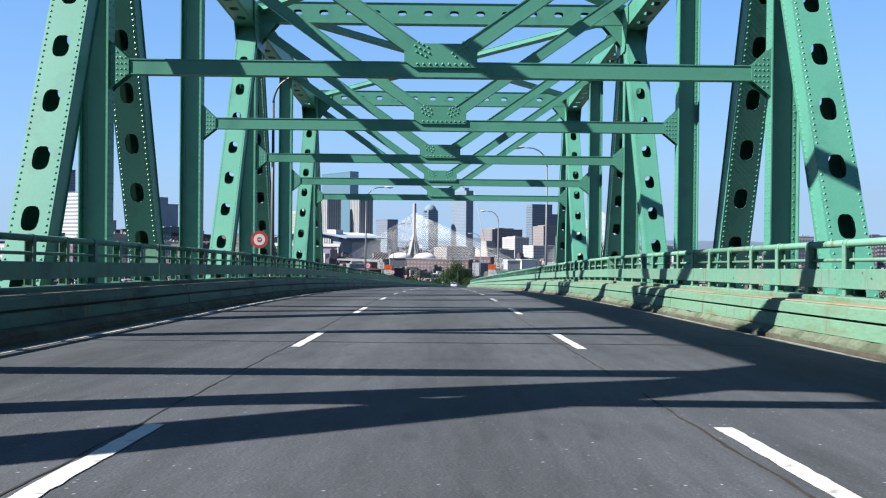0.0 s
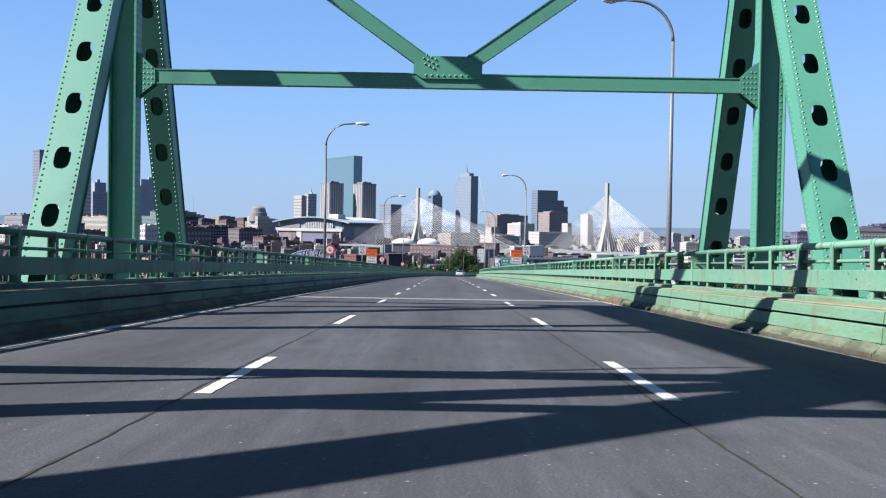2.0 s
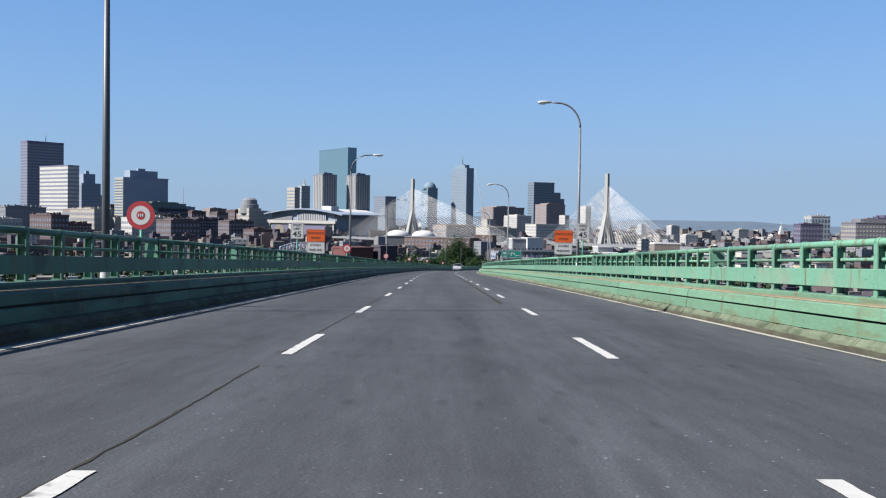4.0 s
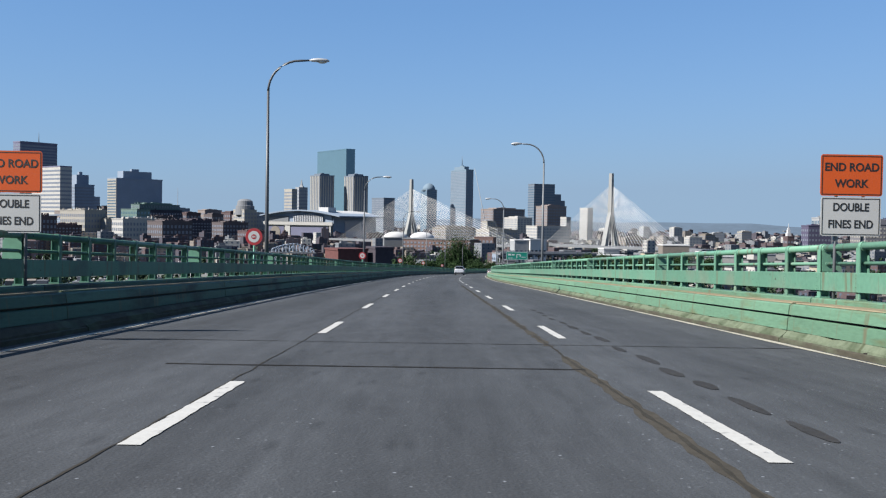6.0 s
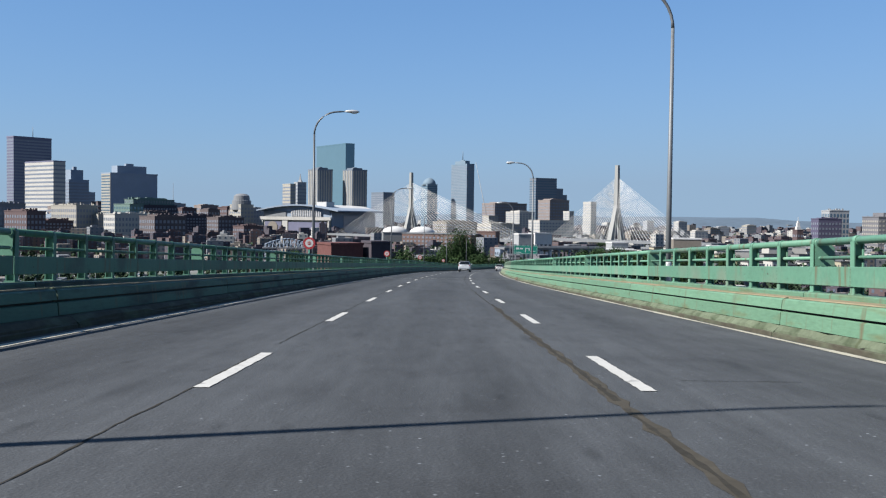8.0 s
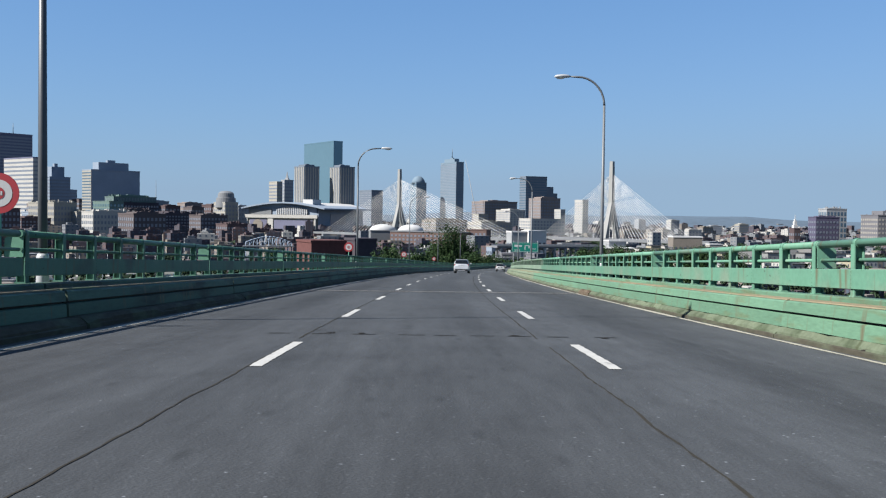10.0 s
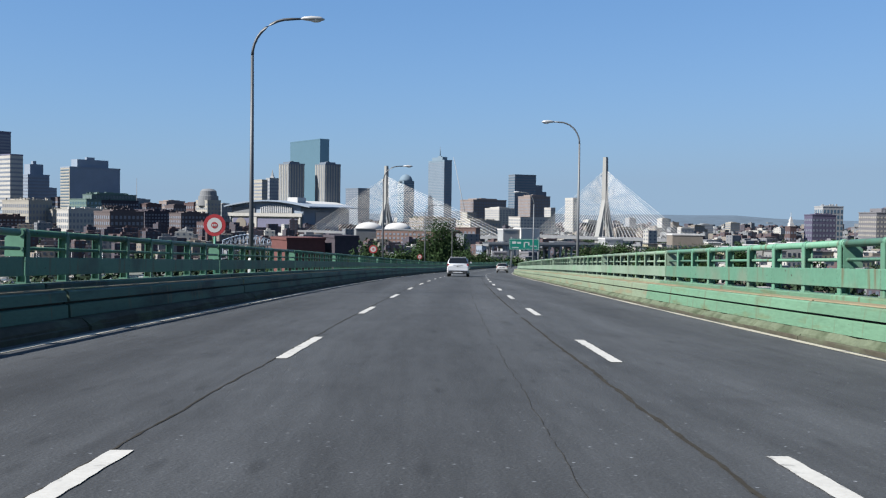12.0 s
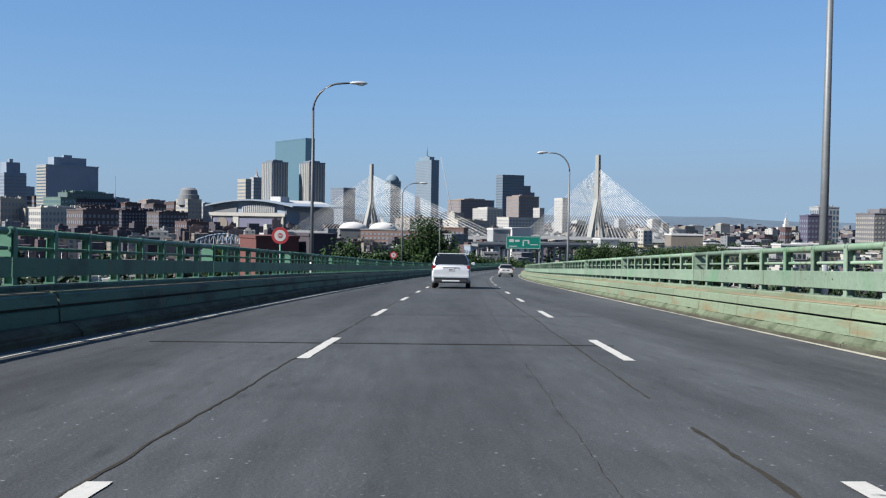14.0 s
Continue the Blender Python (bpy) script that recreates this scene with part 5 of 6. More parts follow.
# ---------------------------------------------------------------- cable-stayed bridge
cable_white = wall("white_cable", (0.399, 0.399, 0.388), 0.04)
tower_conc = wall("pale_tower_concrete", (0.185, 0.188, 0.182))
bdir = Vector((-0.665, 0.747, 0)).normalized()
bacross = Vector((0.747, 0.665, 0)).normalized()
for pos, deck, top, back, fore in (((-36, 1494), -31, 58, 230, 170), ((204, 1226), -27.5, 57, 102, 96)):
    t = thing("cable_bridge", "pale concrete cable-stayed bridge tower with white cables", "bridge", "cable-stayed bridge halves")
    t.location = (*pos, G)
    o = Vector((0, 0, 0))
    Hd, Ht = deck - G, top - G
    bm = bmesh.new()
    tube(bm, [(0, 0, Hd + (Ht - Hd) * 0.42), (0, 0, Hd + (Ht - Hd) * 0.8), (0, 0, Ht)], [3.6, 3.1, 2.7], 4)
    for fc in bm.faces:
        fc.smooth = False
    part("spire", bm, tower_conc, t)
    for sg in (-1, 1):
        base = bacross * 15 * sg
        lg = tube(bmesh.new(), [bacross * 8 * sg, bacross * 10.5 * sg + Vector((0, 0, Hd)), Vector((0, 0, Hd + (Ht - Hd) * 0.46))], [4.0, 4.0, 3.4], 4)
        for fc in lg.faces:
            fc.smooth = False
        part("leg", lg, tower_conc, t)
    bm = bmesh.new()
    for s0, s1 in ((-back - 30, fore + 25),):
        m = Matrix.Identity(4)
        m.col[0][:3], m.col[1][:3] = bacross, bdir
        box(bm, -14, 14, s0, s1, Hd - 3.0, Hd, m)
    part("deck", bm, w_grey, t)
    for reach, way in ((back, -1), (fore, 1)):
        for i in range(21):
            q = (i + 1.6) / 22.6
            for sg in (-1, 1):
                a = bdir * way * reach * q + bacross * sg * 12 + Vector((0, 0, Hd))
                b = Vector((0, 0, Hd + (Ht - Hd) * (0.46 + 0.40 * q)))
                part("cable", tube(bmesh.new(), [a, b], [0.17, 0.17], 4, cap=False), cable_white, t)

# ---------------------------------------------------------------- low city fabric, one mass each
rnd = random.Random(21)


def clear_of_road(x, y, m):
    return y > 540 or abs(x - P(0, max(min(y, 515), -50)).x) > m


kinds = {"brick_houses": (w_brick, []), "pale_houses": (w_white, []), "tan_houses": (w_tan, []), "grey_roofed_houses": (w_grey, []), "dark_houses": (w_dark, [])}
fabric = {k: bmesh.new() for k in kinds}
bands_bm = bmesh.new()
D = 260.0
while D < 4300:
    span = 0.62 * D
    x = -span
    while x < span:
        w, d = rnd.uniform(6, 14) * (1 + D / 4500), rnd.uniform(6, 14) * (1 + D / 4500)
        y = D + rnd.uniform(-0.04, 0.04) * D
        h = rnd.uniform(6, 13) + D / 420 * rnd.random() + (rnd.random() < 0.08) * rnd.uniform(4, 14) * (D > 1100)
        if x < -150 and D > 900:
            h += rnd.uniform(0, 11)
        if -160 < x < 160 and D < 900:
            h = min(h, 8)
        in_lot = -310 < x < -70 and 575 < y < 800 or -195 < x < -40 and 222 < y < 508 or 44 < x < 116 and 172 < y < 338
        if clear_of_road(x, y, 45) and not in_lot and rnd.random() < 0.85:
            k = rnd.choices(list(kinds), weights=(5, 1, 3, 3, 6) if x < 0 else (3, 2, 3, 5, 3))[0]
            m = Matrix.Translation((x, y, G)) @ Matrix.Rotation(radians(rnd.uniform(10, 40)), 4, "Z")
            box(fabric[k], -w / 2, w / 2, -d / 2, d / 2, -1, h, m)
            if rnd.random() < 0.5:
                box(fabric[k], -w * 0.3, w * 0.1, -d * 0.2, d * 0.2, h, h + 2, m)
            fl = max(2, int(h / 3.4))
            for i in range(fl):
                z = 1.2 + i * h / fl
                for s in range(max(2, int(w / 4.5))):
                    cx = -w / 2 + (s + 0.5) * w / max(2, int(w / 4.5))
                    box(bands_bm, cx - 0.8, cx + 0.8, -d / 2 - 0.08, -d / 2 + 0.1, z, z + 1.6, m)
                for s in range(max(2, int(d / 4.5))):
                    cy = -d / 2 + (s + 0.5) * d / max(2, int(d / 4.5))
                    box(bands_bm, -w / 2 - 0.08, -w / 2 + 0.1, cy - 0.8, cy + 0.8, z, z + 1.6, m)
        x += w * rnd.uniform(1.1, 2.2)
    D *= 1.045
for k, bm in fabric.items():
    tagged(part(k, bm, kinds[k][0]), "mass of low " + k.replace("_", " ") + " in the city", "houses", kind="stuff")
tagged(part("house_windows", bands_bm, glass_dark), "rows of small dark house windows", "windows", kind="stuff")


def leaf_cloud(bm, c, rx, rz, n, size, r):
    """Many small tilted leaf faces gathered in uneven clumps."""
    clumps = [(Vector((r.gauss(0, 0.40) * rx, r.gauss(0, 0.40) * rx, r.uniform(-0.8, 0.8) * rz)), r.uniform(0.18, 0.42)) for _ in range(max(5, n // 45))]
    for i in range(n):
        cc, cr = clumps[i % len(clumps)]
        v = Vector((r.gauss(0, 1), r.gauss(0, 1), r.gauss(0, 1))).normalized() * cr * r.uniform(0.6, 1.0)
        p = c + cc + Vector((v.x * rx, v.y * rx, v.z * rz))
        nrm = (v + Vector((r.uniform(-0.6, 0.6), r.uniform(-0.6, 0.6), r.uniform(-0.2, 0.9)))).normalized()
        a = nrm.orthogonal().normalized() * size * r.uniform(0.6, 1.2)
        b = nrm.cross(a.normalized()) * size * r.uniform(0.4, 0.9)
        bm.faces.new([bm.verts.new(q) for q in (p - a, p - b * 0.7, p + a, p + b)])


def tree(x, y, h, r, seed, base=G, n=11000):
    rr = random.Random(seed)
    t = thing("tree", "leafy green deciduous tree among the city buildings", "tree", "trees beyond the bridge")
    t.location = (x, y, base)
    bm = bmesh.new()
    tube(bm, [(0, 0, -0.5), (0.1, 0, h * 0.25), (0, 0.1, h * 0.55), (0.2, 0, h * 0.8)], [h * 0.03, h * 0.022, h * 0.014, h * 0.005], 8)
    for i in range(6):
        a = rr.uniform(0, 6.28)
        z0 = h * rr.uniform(0.25, 0.5)
        tube(bm, [(0, 0, z0), (math.cos(a) * r * 0.35, math.sin(a) * r * 0.35, z0 + h * 0.12), (math.cos(a) * r * 0.7, math.sin(a) * r * 0.7, z0 + h * 0.2)], [h * 0.012, h * 0.008, h * 0.003], 6)
    part("trunk", bm, bark, t)
    bm = bmesh.new()
    leaf_cloud(bm, Vector((0, 0, h * 0.62)), r, h * 0.40, n, 0.40, rr)
    part("crown", bm, leaf_mat, t)


centre_trees = ((10, 545, 36, 6.5), (15, 552, 31, 5.5), (5, 550, 29, 5), (-10.5, 470, 30, 4.6), (-14.5, 474, 27, 3.5), (-2, 480, 28, 4.5), (3, 484, 27, 4.5), (-5, 486, 26, 4), (17.5, 525, 26, 4), (27, 572, -22.5 - G, 5), (33, 590, -24.5 - G, 5.5), (40, 580, -24 - G, 5), (47, 596, -25.5 - G, 5.5))
side_trees = ((72, 600, 26, 5.5), (80, 606, 27, 6), (89, 612, 27, 5.5), (97, 604, 26, 6), (105, 615, 25, 6), (118, 640, 25, 6.5), (134, 660, 25, 6), (150, 690, 25, 7), (172, 700, 23, 7), (-60, 640, 22, 6), (-76, 660, 22, 6))
for i, (x, y, h, r) in enumerate(centre_trees + side_trees):
    tree(x, y, h, r, 40 + i)
t = thing("tower_crane", "slim white crane boom above the rooftops", "crane")
t.location = (112, 2300, G)
part("boom", tube(bmesh.new(), [(0, 0, 0), (0, 0, 46), (-26, 0, 166)], [1.0, 0.9, 0.5], 5), w_haze, t)

woods = bmesh.new()
D = 230.0
while D < 4200:
    for _ in range(26 if D > 1300 else 64):
        x, y = rnd.uniform(-0.62, 0.62) * D, D * rnd.uniform(0.96, 1.04)
        if clear_of_road(x, y, 35):
            h = rnd.uniform(7, 13)
            leaf_cloud(woods, Vector((x, y, G + h * 0.5)), h * 0.6 * (1 + D / 2500), h * 0.5, 70, 1.3 + D / 1800, rnd)
    if 560 < D < 1500:
        for _ in range(75):
            x, y = rnd.uniform(0.06, 0.62) * D, D * rnd.uniform(0.96, 1.04)
            h = rnd.uniform(9, 14.5)
            leaf_cloud(woods, Vector((x, y, G + h * 0.5)), h * 0.62, h * 0.5, 110, 0.9 + D / 2200, rnd)
    D *= 1.07
tagged(part("city_trees", woods, leaf_far), "scattered green trees among the low city houses", "trees", kind="stuff")

t = thing("lattice_bridge", "old grey steel lattice bridge beside the brick sheds", "bridge")
t.matrix_basis = Matrix.Translation((-118, 900, -30)) @ Matrix.Rotation(radians(12), 4, "Z")
prev = None
for i in range(13):
    x, z = -17 + i * 2.85, 2 + 5.0 * math.sin(math.pi * (i + 0.6) / 13.2)
    for y in (-3, 3):
        part("post", tube(bmesh.new(), [(x, y, -15), (x, y, z)], [0.22, 0.22], 5), w_dgrey, t)
        if prev:
            part("chord", tube(bmesh.new(), [(prev[0], y, prev[1]), (x, y, z)], [0.3, 0.3], 5), w_dgrey, t)
            part("diagonal", tube(bmesh.new(), [(prev[0], y, prev[1] if i % 2 else 0), (x, y, 0 if i % 2 else z)], [0.2, 0.2], 5), w_dgrey, t)
    prev = (x, z)
bm = bmesh.new()
box(bm, -19, 19, -4, 4, -0.8, 0.2)
part("deck", bm, w_grey, t)

def sailboat(length, mast_h):
    t = thing("sailboat", "white moored sailboat with a bare mast", "boat", "boats in the marina")
    hull = bmesh.new()
    rings = []
    for f, w, z in ((-0.5, 0.10, 0.5), (-0.42, 0.145, 0.1), (0.0, 0.165, 0.0), (0.3, 0.11, 0.1), (0.5, 0.01, 0.6)):
        rings.append([hull.verts.new(q) for q in ((-w * length, f * length, 1.3), (-w * 0.6 * length, f * length, z), (w * 0.6 * length, f * length, z), (w * length, f * length, 1.3))])
    for r0, r1 in zip(rings, rings[1:]):
        for k in range(4):
            hull.faces.new((r0[k], r0[(k + 1) % 4], r1[(k + 1) % 4], r1[k]))
    hull.faces.new(rings[0])
    hull.faces.new(rings[-1][::-1])
    bmesh.ops.recalc_face_normals(hull, faces=hull.faces)
    part("hull", hull, roof_white, t)
    cabin = bmesh.new()
    box(cabin, -0.09 * length, 0.09 * length, -0.2 * length, 0.15 * length, 1.28, 1.95)
    part("cabin", bevelled(cabin, 0.15), w_white, t)
    part("mast", tube(bmesh.new(), [(0, 0.08 * length, 1.3), (0, 0.08 * length, mast_h)], [0.14, 0.09], 6), lamp_shell, t)
    part("boom", tube(bmesh.new(), [(0, 0.06 * length, 2.6), (0, -0.36 * length, 2.7)], [0.18, 0.16], 6), glass_blue, t, "boom with a rolled blue sail")
    return t


rb = random.Random(14)
boat = None
for i in range(34):
    x, y = -262 + (i % 9) * 19 + rb.uniform(-3, 3), 610 + (i // 9) * 46 + rb.uniform(-8, 8)
    m = Matrix.Translation((x, y, G + 0.15)) @ Matrix.Rotation(radians(rb.choice((70, 75, 250))), 4, "Z") @ Matrix.Diagonal((1, 1, 1, 1))
    if boat is None:
        boat = sailboat(11.0, 16.0)
        boat.matrix_basis = m
    else:
        copy_thing(boat, m)
bm = bmesh.new()
box(bm, -300, -80, 585, 790, G - 0.5, G + 0.3)
tagged(part("water", bm, material("harbour_water", (0.020, 0.030, 0.036), 0.12, vary=0.2, scale=0.05, fine=0.5, bump=0.3)), "dark blue-green harbour water of a marina", "water", kind="structure")

house_tones = (w_haze, w_white, w_slate)
t = thing("elevated_viaduct", "grey elevated highway viaduct on rows of pale columns", "viaduct")
t.matrix_basis = Matrix.Translation((78, 800, G)) @ Matrix.Rotation(radians(14), 4, "Z")
bm = bmesh.new()
box(bm, -34, 40, -5.5, 5.5, 20.2, 21.6)
part("deck", bevelled(bm, 0.1), w_grey, t)
for y in (-5.7, 5.7):
    bm = bmesh.new()
    box(bm, -34, 40, y - 0.2, y + 0.2, 21.4, 22.6)
    part("parapet", bm, w_haze, t)
for i in range(10):
    bm = bmesh.new()
    x = -31 + i * 7.4
    box(bm, x - 0.7, x + 0.7, -5.6, 5.6, 18.8, 20.2)
    part("cross_beam", bevelled(bm, 0.1), w_haze, t)
    for y in (-4.2, 4.2):
        bm = bmesh.new()
        box(bm, x - 0.55, x + 0.55, y - 0.55, y + 0.55, -0.5, 18.8)
        part("column", bevelled(bm, 0.08), w_haze, t)
for i in range(6):
    building("gabled_house", "grey gabled house beside the viaduct", 38 + i * 5.6, 690 + (i % 3) * 26, 7, 10, rnd.uniform(0, 40), -31 + (i % 3) * 1.6, house_tones[i % 3], bands=0, category="house", roof=w_slate)

# ---------------------------------------------------------------- near houses below the bridge
house_white = wall("white_clapboard", (0.277, 0.272, 0.255))
house_grey = wall("grey_clapboard", (0.144, 0.149, 0.149))
house_yellow = wall("cream_clapboard", (0.233, 0.211, 0.156))
trim_dark = wall("dark_cornice", (0.045, 0.045, 0.047))


def row_house(x, y, yaw, w, d, h, mat):
    t = thing("row_house", "flat-roofed clapboard row house with a dark cornice", "house", "houses below the bridge")
    t.matrix_basis = Matrix.Translation((x, y, G)) @ Matrix.Rotation(radians(yaw), 4, "Z")
    bm = bmesh.new()
    box(bm, -w / 2, w / 2, -d / 2, d / 2, -0.5, h)
    part("wall", bm, mat, t)
    bm = bmesh.new()
    box(bm, -w / 2 - 0.3, w / 2 + 0.3, -d / 2 - 0.3, d / 2 + 0.3, h - 0.1, h + 0.5)
    part("cornice", bm, trim_dark, t, "dark roof cornice")
    proto = None
    for fl in range(3):
        for i in range(3):
            for face in (0, 1):
                if proto is None:
                    b2 = bmesh.new()
                    box(b2, -0.55, 0.55, -0.06, 0.06, 0, 1.7)
                    proto = ob = part("window", b2, glass_dark, t)
                else:
                    ob = proto.copy()
                    scene.collection.objects.link(ob)
                z = 1.2 + fl * h / 3
                if face == 0:
                    ob.location = (-w / 2 + (i + 0.5) * w / 3, -d / 2 - 0.03, z)
                else:
                    ob.location = (-w / 2 - 0.03, -d / 2 + (i + 0.5) * d / 3, z)
                    ob.rotation_euler = (0, 0, math.pi / 2)


rh = random.Random(3)
for y0, x0, n in ((850, 178, 13), (935, 200, 13), (770, 165, 11), (1010, 190, 14)):
    for i in range(n):
        row_house(x0 + i * 12.5, y0 + rh.uniform(-8, 8) + i * 3, 12, rh.uniform(9, 11.5), rh.uniform(10, 14), rh.uniform(11, 17), rh.choice((house_white, house_white, house_white, house_grey, house_yellow)))

# ---------------------------------------------------------------- vehicles
silver = material("silver_car_paint", (0.400, 0.412, 0.430), 0.25, metal=0.25, vary=0.03, scale=1, fine=60)
white_car = material("pale_car_paint", (0.366, 0.366, 0.360), 0.25, metal=0.2, vary=0.03, scale=1, fine=60)
car_glass = material("tinted_car_glass", (0.007, 0.008, 0.009), 0.08, vary=0.05)
black_plastic = material("black_plastic", (0.014, 0.014, 0.015), 0.55, vary=0.1)
tyre_rubber = material("tyre_rubber", (0.011, 0.011, 0.011), 0.85, vary=0.1)
rim_metal = material("alloy_rim", (0.249, 0.249, 0.255), 0.3, metal=0.9, vary=0.05)
tail_red = material("tail_lamp_red", (0.150, 0.010, 0.013), 0.2, vary=0.05)
plate_white = material("plate_white", (0.388, 0.399, 0.410), 0.4, vary=0.05)


def loft(bm, sections):
    """Skin closed rings of the same number of points, capped at both ends."""
    rings = [[bm.verts.new(p) for p in s] for s in sections]
    n = len(rings[0])
    for r0, r1 in zip(rings, rings[1:]):
        for k in range(n):
            bm.faces.new((r0[k], r0[(k + 1) % n], r1[(k + 1) % n], r1[k])).smooth = True
    bm.faces.new(rings[0][::-1])
    bm.faces.new(rings[-1])
    bmesh.ops.recalc_face_normals(bm, faces=bm.faces)
    return bm


def car(name, label, paint, L, W, H):
    """A car seen mostly from behind; local -y is its tail, z = 0 the road."""
    t = thing(name, label, "car", "cars on the roadway")
    hw = W / 2
    def ring(y, zb, zs, ws, wb):
        return [(-wb, y, zb), (-ws * 0.995, y, zb + 0.12), (-ws, y, (zb + zs) / 2), (-ws * 0.985, y, zs - 0.08), (-ws * 0.93, y, zs), (ws * 0.93, y, zs), (ws * 0.985, y, zs - 0.08), (ws, y, (zb + zs) / 2), (ws * 0.995, y, zb + 0.12), (wb, y, zb)]
    bl = 0.655 * H
    body = bmesh.new()
    loft(body, [ring(-L / 2, 0.36, bl * 0.78, hw * 0.9, hw * 0.8), ring(-L / 2 + 0.07, 0.30, bl * 0.98, hw * 0.965, hw * 0.9), ring(-L / 2 + 0.45, 0.26, bl, hw, hw * 0.95), ring(0.1, 0.24, bl, hw, hw * 0.95),
                ring(L / 2 - 1.2, 0.25, bl * 0.98, hw * 0.99, hw * 0.93), ring(L / 2 - 0.3, 0.28, bl * 0.84, hw * 0.93, hw * 0.85), ring(L / 2, 0.36, bl * 0.66, hw * 0.78, hw * 0.7)])
    part("body", body, paint, t)
    cab = bmesh.new()
    def cring(y, z, w):
        return [(-w, y, bl - 0.05), (-w * 0.96, y, bl + (z - bl) * 0.5), (-w * 0.82, y, z - 0.12), (-w * 0.64, y, z), (w * 0.64, y, z), (w * 0.82, y, z - 0.12), (w * 0.96, y, bl + (z - bl) * 0.5), (w, y, bl - 0.05)]
    loft(cab, [cring(-L / 2 + 0.10, bl + 0.02, hw * 0.93), cring(-L / 2 + 0.30, H - 0.10, hw * 0.93), cring(-L / 2 + 0.5, H - 0.02, hw * 0.93), cring(-0.2, H, hw * 0.93), cring(0.55, H - 0.09, hw * 0.92), cring(1.35, bl + 0.02, hw * 0.9)])
    part("cabin", cab, paint, t)
    rg = bmesh.new()
    a, b = (-L / 2 + 0.11, bl + 0.05), (-L / 2 + 0.285, H - 0.12)
    v = [rg.verts.new((sx * hw * w, y - 0.02, z)) for (y, z), w in ((a, 0.87), (b, 0.74)) for sx in (-1, 1)]
    v2 = [rg.verts.new((p.co.x, p.co.y + 0.035, p.co.z)) for p in v]
    for q in ((0, 1, 3, 2), (4, 6, 7, 5), (0, 4, 5, 1), (2, 3, 7, 6), (0, 2, 6, 4), (1, 5, 7, 3)):
        rg.faces.new([(v + v2)[i] for i in q])
    rear = part("rear_window", rg, car_glass, t, "dark tinted rear window")
    wp = bmesh.new()
    box(wp, -0.02, 0.32, a[0] + 0.03, a[0] + 0.05, bl + 0.10, bl + 0.115)
    part("wiper", wp, black_plastic, rear)
    for sx in (-1, 1):
        sg = bmesh.new()
        pts = [(-L / 2 + 0.55, bl + 0.05), (-L / 2 + 0.62, H - 0.17), (0.45, H - 0.19), (1.05, bl + 0.06)]
        o = [(hw * 0.935 if z < bl + 0.2 else hw * 0.85) for _, z in pts]
        f1 = [sg.verts.new((sx * (ox + 0.012), y, z)) for (y, z), ox in zip(pts, o)]
        f2 = [sg.verts.new((sx * (ox - 0.02), y, z)) for (y, z), ox in zip(pts, o)]
        sg.faces.new(f1)
        sg.faces.new(f2[::-1])
        for i in range(4):
            sg.faces.new((f1[i], f1[(i + 1) % 4], f2[(i + 1) % 4], f2[i]))
        part("side_window", sg, car_glass, t)
        tl = bmesh.new()
        box(tl, sx * hw * 0.88 - 0.095, sx * hw * 0.88 + 0.095, -L / 2 + 0.03, -L / 2 + 0.30, bl * 0.74, bl * 1.0)
        lamp = part("tail_lamp", bevelled(tl, 0.03, 2), tail_red, t, "red tail lamp")
        rv = bmesh.new()
        box(rv, sx * hw * 0.88 - 0.05, sx * hw * 0.88 + 0.05, -L / 2 + 0.017, -L / 2 + 0.06, bl * 0.78, bl * 0.84)
        part("reversing_lamp", bevelled(rv, 0.01), lamp_lens, lamp)
        mr = bmesh.new()
        box(mr, sx * (hw + 0.02) - 0.03 * (1 - sx), sx * (hw + 0.02) + 0.2 * sx if sx > 0 else sx * (hw + 0.02) + 0.03, 0.85, 0.97, bl + 0.02, bl + 0.19)
        part("wing_mirror", bevelled(mr, 0.03, 2), paint, t)
        rr = bmesh.new()
        tube(rr, [(sx * hw * 0.66, -L / 2 + 0.6, H - 0.02), (sx * hw * 0.66, -L / 2 + 0.75, H + 0.05), (sx * hw * 0.66, 0.3, H + 0.04), (sx * hw * 0.66, 0.45, H - 0.03)], [0.02] * 4, 6)
        part("roof_rail", rr, black_plastic, t)
        for wy in (-L / 2 + 0.95, L / 2 - 0.92):
            wheel = bmesh.new()
            tube(wheel, [(sx * (hw - 0.235), wy, 0.345), (sx * (hw - 0.21), wy, 0.345), (sx * (hw - 0.03), wy, 0.345), (sx * (hw - 0.005), wy, 0.345)], [0.30, 0.345, 0.345, 0.30], 24)
            wo = part("wheel", wheel, tyre_rubber, t)
            rim = bmesh.new()
            tube(rim, [(sx * (hw - 0.02), wy, 0.345), (sx * (hw + 0.002), wy, 0.345)], [0.22, 0.2], 18)
            part("rim", rim, rim_metal, wo)
    bp = bmesh.new()
    box(bp, -hw * 0.93, hw * 0.93, -L / 2 - 0.06, -L / 2 + 0.22, 0.50, 0.66)
    part("bumper", bevelled(bp, 0.04, 2), paint, t)
    lb = bmesh.new()
    box(lb, -hw * 0.86, hw * 0.86, -L / 2 - 0.045, -L / 2 + 0.25, 0.30, 0.50)
    part("lower_bumper", bevelled(lb, 0.03, 2), black_plastic, t, "black lower bumper")
    pr = bmesh.new()
    box(pr, -0.42, 0.42, -L / 2 + 0.0, -L / 2 + 0.06, bl * 0.72, bl * 0.86)
    part("plate_recess", bevelled(pr, 0.012), black_plastic if paint == white_car else paint, t)
    pl = bmesh.new()
    box(pl, -0.15, 0.15, -L / 2 - 0.012, -L / 2 + 0.0, bl * 0.735, bl * 0.735 + 0.15)
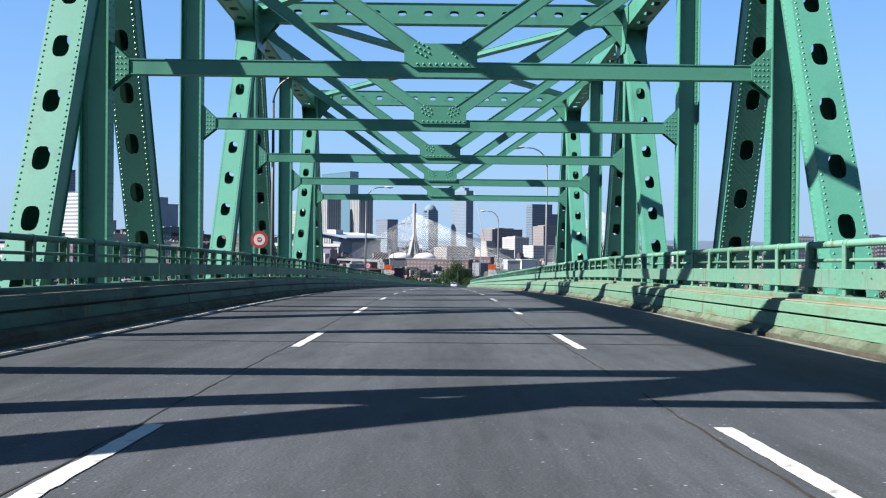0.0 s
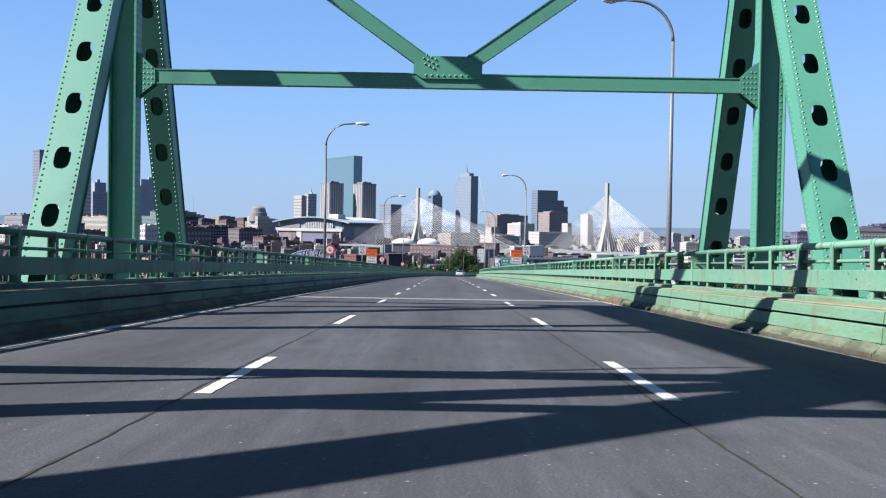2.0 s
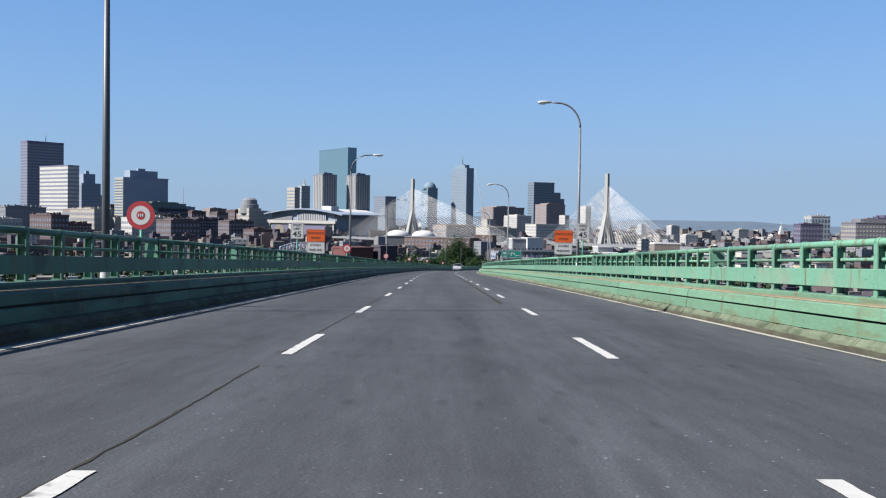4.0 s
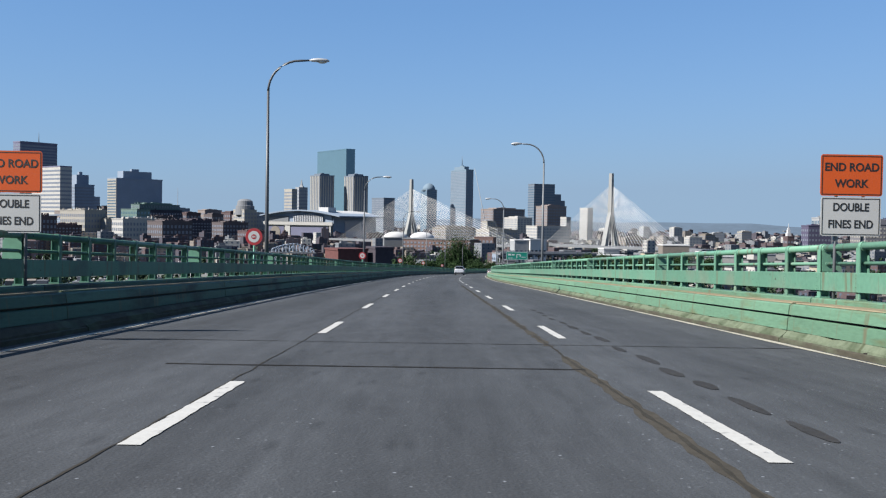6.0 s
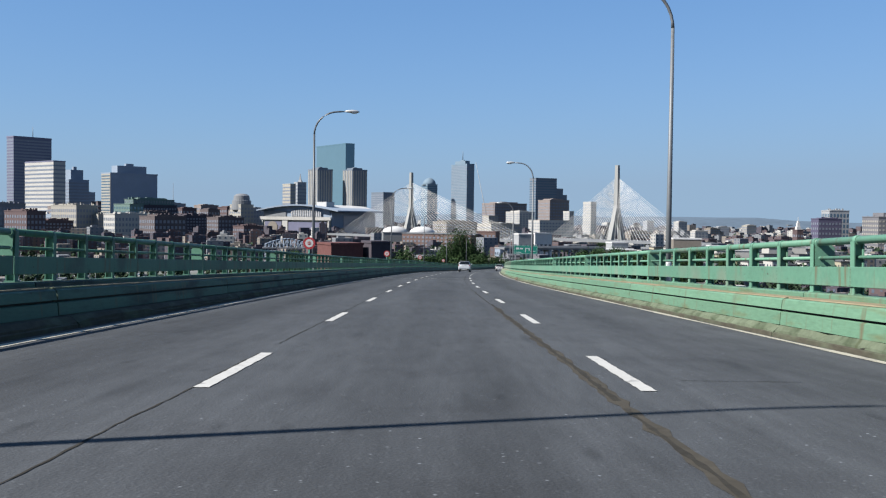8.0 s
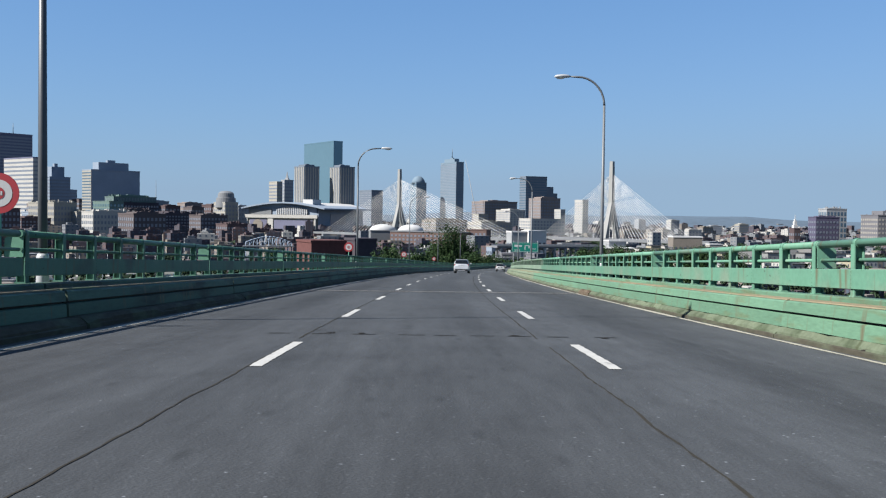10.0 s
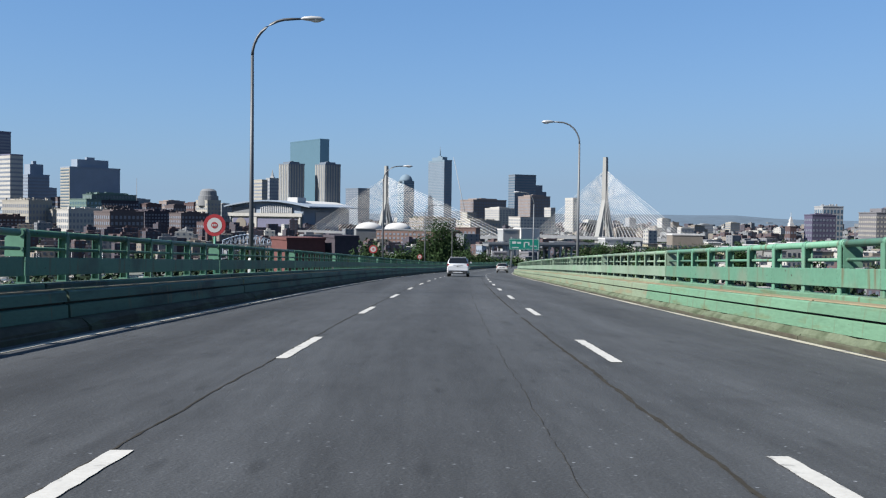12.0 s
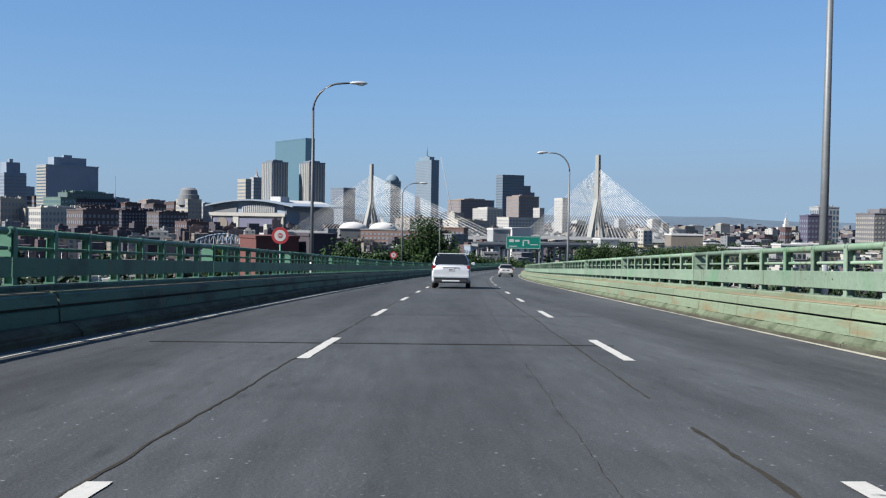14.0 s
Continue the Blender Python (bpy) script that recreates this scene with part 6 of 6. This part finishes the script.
    plate = part("number_plate", pl, plate_white, t)
    br = bmesh.new()
    for i in range(4):
        box(br, -0.11 + i * 0.06, -0.07 + i * 0.06, -L / 2 - 0.015, -L / 2 - 0.0125, bl * 0.735 + 0.04, bl * 0.735 + 0.11)
    part("plate_bars", br, sign_black, plate)
    hb = bmesh.new()
    box(hb, -0.40, 0.40, -L / 2 + 0.005, -L / 2 + 0.05, bl * 0.87, bl * 0.91)
    part("chrome_strip", bevelled(hb, 0.01), rim_metal, t)
    sp = bmesh.new()
    box(sp, -hw * 0.72, hw * 0.72, -L / 2 + 0.22, -L / 2 + 0.5, H - 0.06, H - 0.015)
    part("roof_spoiler", bevelled(sp, 0.015), paint, t)
    sk = bmesh.new()
    box(sk, -hw * 0.45, hw * 0.45, -L / 2 - 0.06, -L / 2 + 0.1, 0.33, 0.40)
    part("skid_plate", bevelled(sk, 0.015), paint, t, "silver skid plate under the bumper")
    return t


for args, u, y in (((("suv", "silver sport utility car seen from behind", silver, 4.77, 1.90, 1.72)), -0.62, 290.3), (("small_car", "pale silver hatchback driving far ahead", white_car, 4.3, 1.74, 1.5), 3.4, 356)):
    c = car(*args)
    c.matrix_basis = road_pose(y, y + 3) @ Matrix.Translation((u, 0, 0.0))

# ---------------------------------------------------------------- lots and parked cars below the bridge
lot_mat = material("lot_asphalt", (0.066, 0.066, 0.065), 0.9, vary=0.2, scale=0.05, fine=0.8, color2=(0.050, 0.050, 0.050), stain=0.4)
for x0, x1, y0, y1 in ((-190, -45, 230, 500), (50, 110, 180, 330)):
    bm = bmesh.new()
    box(bm, x0, x1, y0, y1, G - 0.4, G + 0.12)
    tagged(part("pavement", bm, lot_mat), "grey asphalt parking lot below the bridge", "parking lot", kind="structure")
parked = [o for o in scene.objects if o.name.split(".")[0] in ("suv", "small_car") and o.parent is None]
rp = random.Random(8)
for row in range(5):
    for i in range(9):
        if rp.random() < 0.7:
            x, y = -175 + row * 29 + rp.uniform(-0.4, 0.4), 250 + i * 26 + rp.choice((0, 3.0, 6.0))
            c = copy_thing(rp.choice(parked), Matrix.Translation((x, y, G + 0.12)) @ Matrix.Rotation(radians(rp.choice((80, 95, 270))), 4, "Z"))
            tagged(c, "pale parked car on the asphalt lot below", "car", "parked cars")
for i in range(8):
    c = copy_thing(rp.choice(parked), Matrix.Translation((58 + (i % 2) * 22, 190 + i * 16, G + 0.12)) @ Matrix.Rotation(radians(rp.choice((0, 180))), 4, "Z"))
    tagged(c, "pale parked car on the asphalt lot below", "car", "parked cars")

# ---------------------------------------------------------------- gantry sign and far street furniture
t = thing("overhead_sign", "green overhead direction sign on grey steel posts", "road sign")
t.matrix_basis = Matrix.Translation((31.1, 465, -16.7)) @ Matrix.Diagonal((1.49, 1, 1.33, 1))
part("plate", panel(bmesh.new(), -2.75, 2.75, 0, 2.25, 0, 0.06, 0.2), sign_green, t)
part("border", border(bmesh.new(), -2.65, 2.65, 0.1, 2.15, 0.06, -0.004), sign_white, t)
bm = bmesh.new()
for x0, x1, z0, z1 in ((-2.2, -1.5, 1.2, 1.7), (-1.3, -0.6, 1.25, 1.6), (-0.1, 0.1, 0.5, 1.5), (-0.1, 0.9, 1.4, 1.6), (0.7, 0.95, 0.9, 1.45), (1.1, 2.3, 0.7, 0.85), (-2.2, -1.0, 0.4, 0.55)):
    box(bm, x0, x1, -0.006, -0.002, z0, z1)
part("marking", bm, sign_white, t, "white bars and arrow")
for x in (-2.3, 2.6):
    part("post", tube(bmesh.new(), [(x, 0.3, -8), (x, 0.3, 2.6)], [0.14, 0.12], 8), pole_grey, t)

# ---------------------------------------------------------------- piers of the bridge
for y in (-47, 63.2, 100, 140, 180, 220, 260, 300, 340, 380, 420, 460, 500):
    t = thing("bridge_pier", "tall concrete bridge pier under the deck", "pier", "bridge piers")
    p = P(0, y)
    t.location = (p.x, y, G)
    top = p.z - 0.5 - G if y > 70 else p.z + BOT - 0.5 - G
    for x in (-5.5, 5.5):
        bm = bmesh.new()
        box(bm, x - 1, x + 1, -1, 1, -1, top - 1.8)
        part("column", bevelled(bm, 0.12), concrete, t)
    bm = bmesh.new()
    box(bm, -8, 8, -1.3, 1.3, top - 1.8, top)
    part("cap", bevelled(bm, 0.1), concrete, t)
for y0 in range(64, 500, 20):
    t = thing("deck_girder", "green steel plate girders carrying the viaduct deck", "girder", "deck girders")
    m = road_pose(y0, y0 + 20)
    t.matrix_basis = m
    for u in (-4.6, 0, 4.6):
        bm = bmesh.new()
        box(bm, u - 0.2, u + 0.2, 0, 19.9, -1.5, -0.46)
        part("girder", bm, green, t)
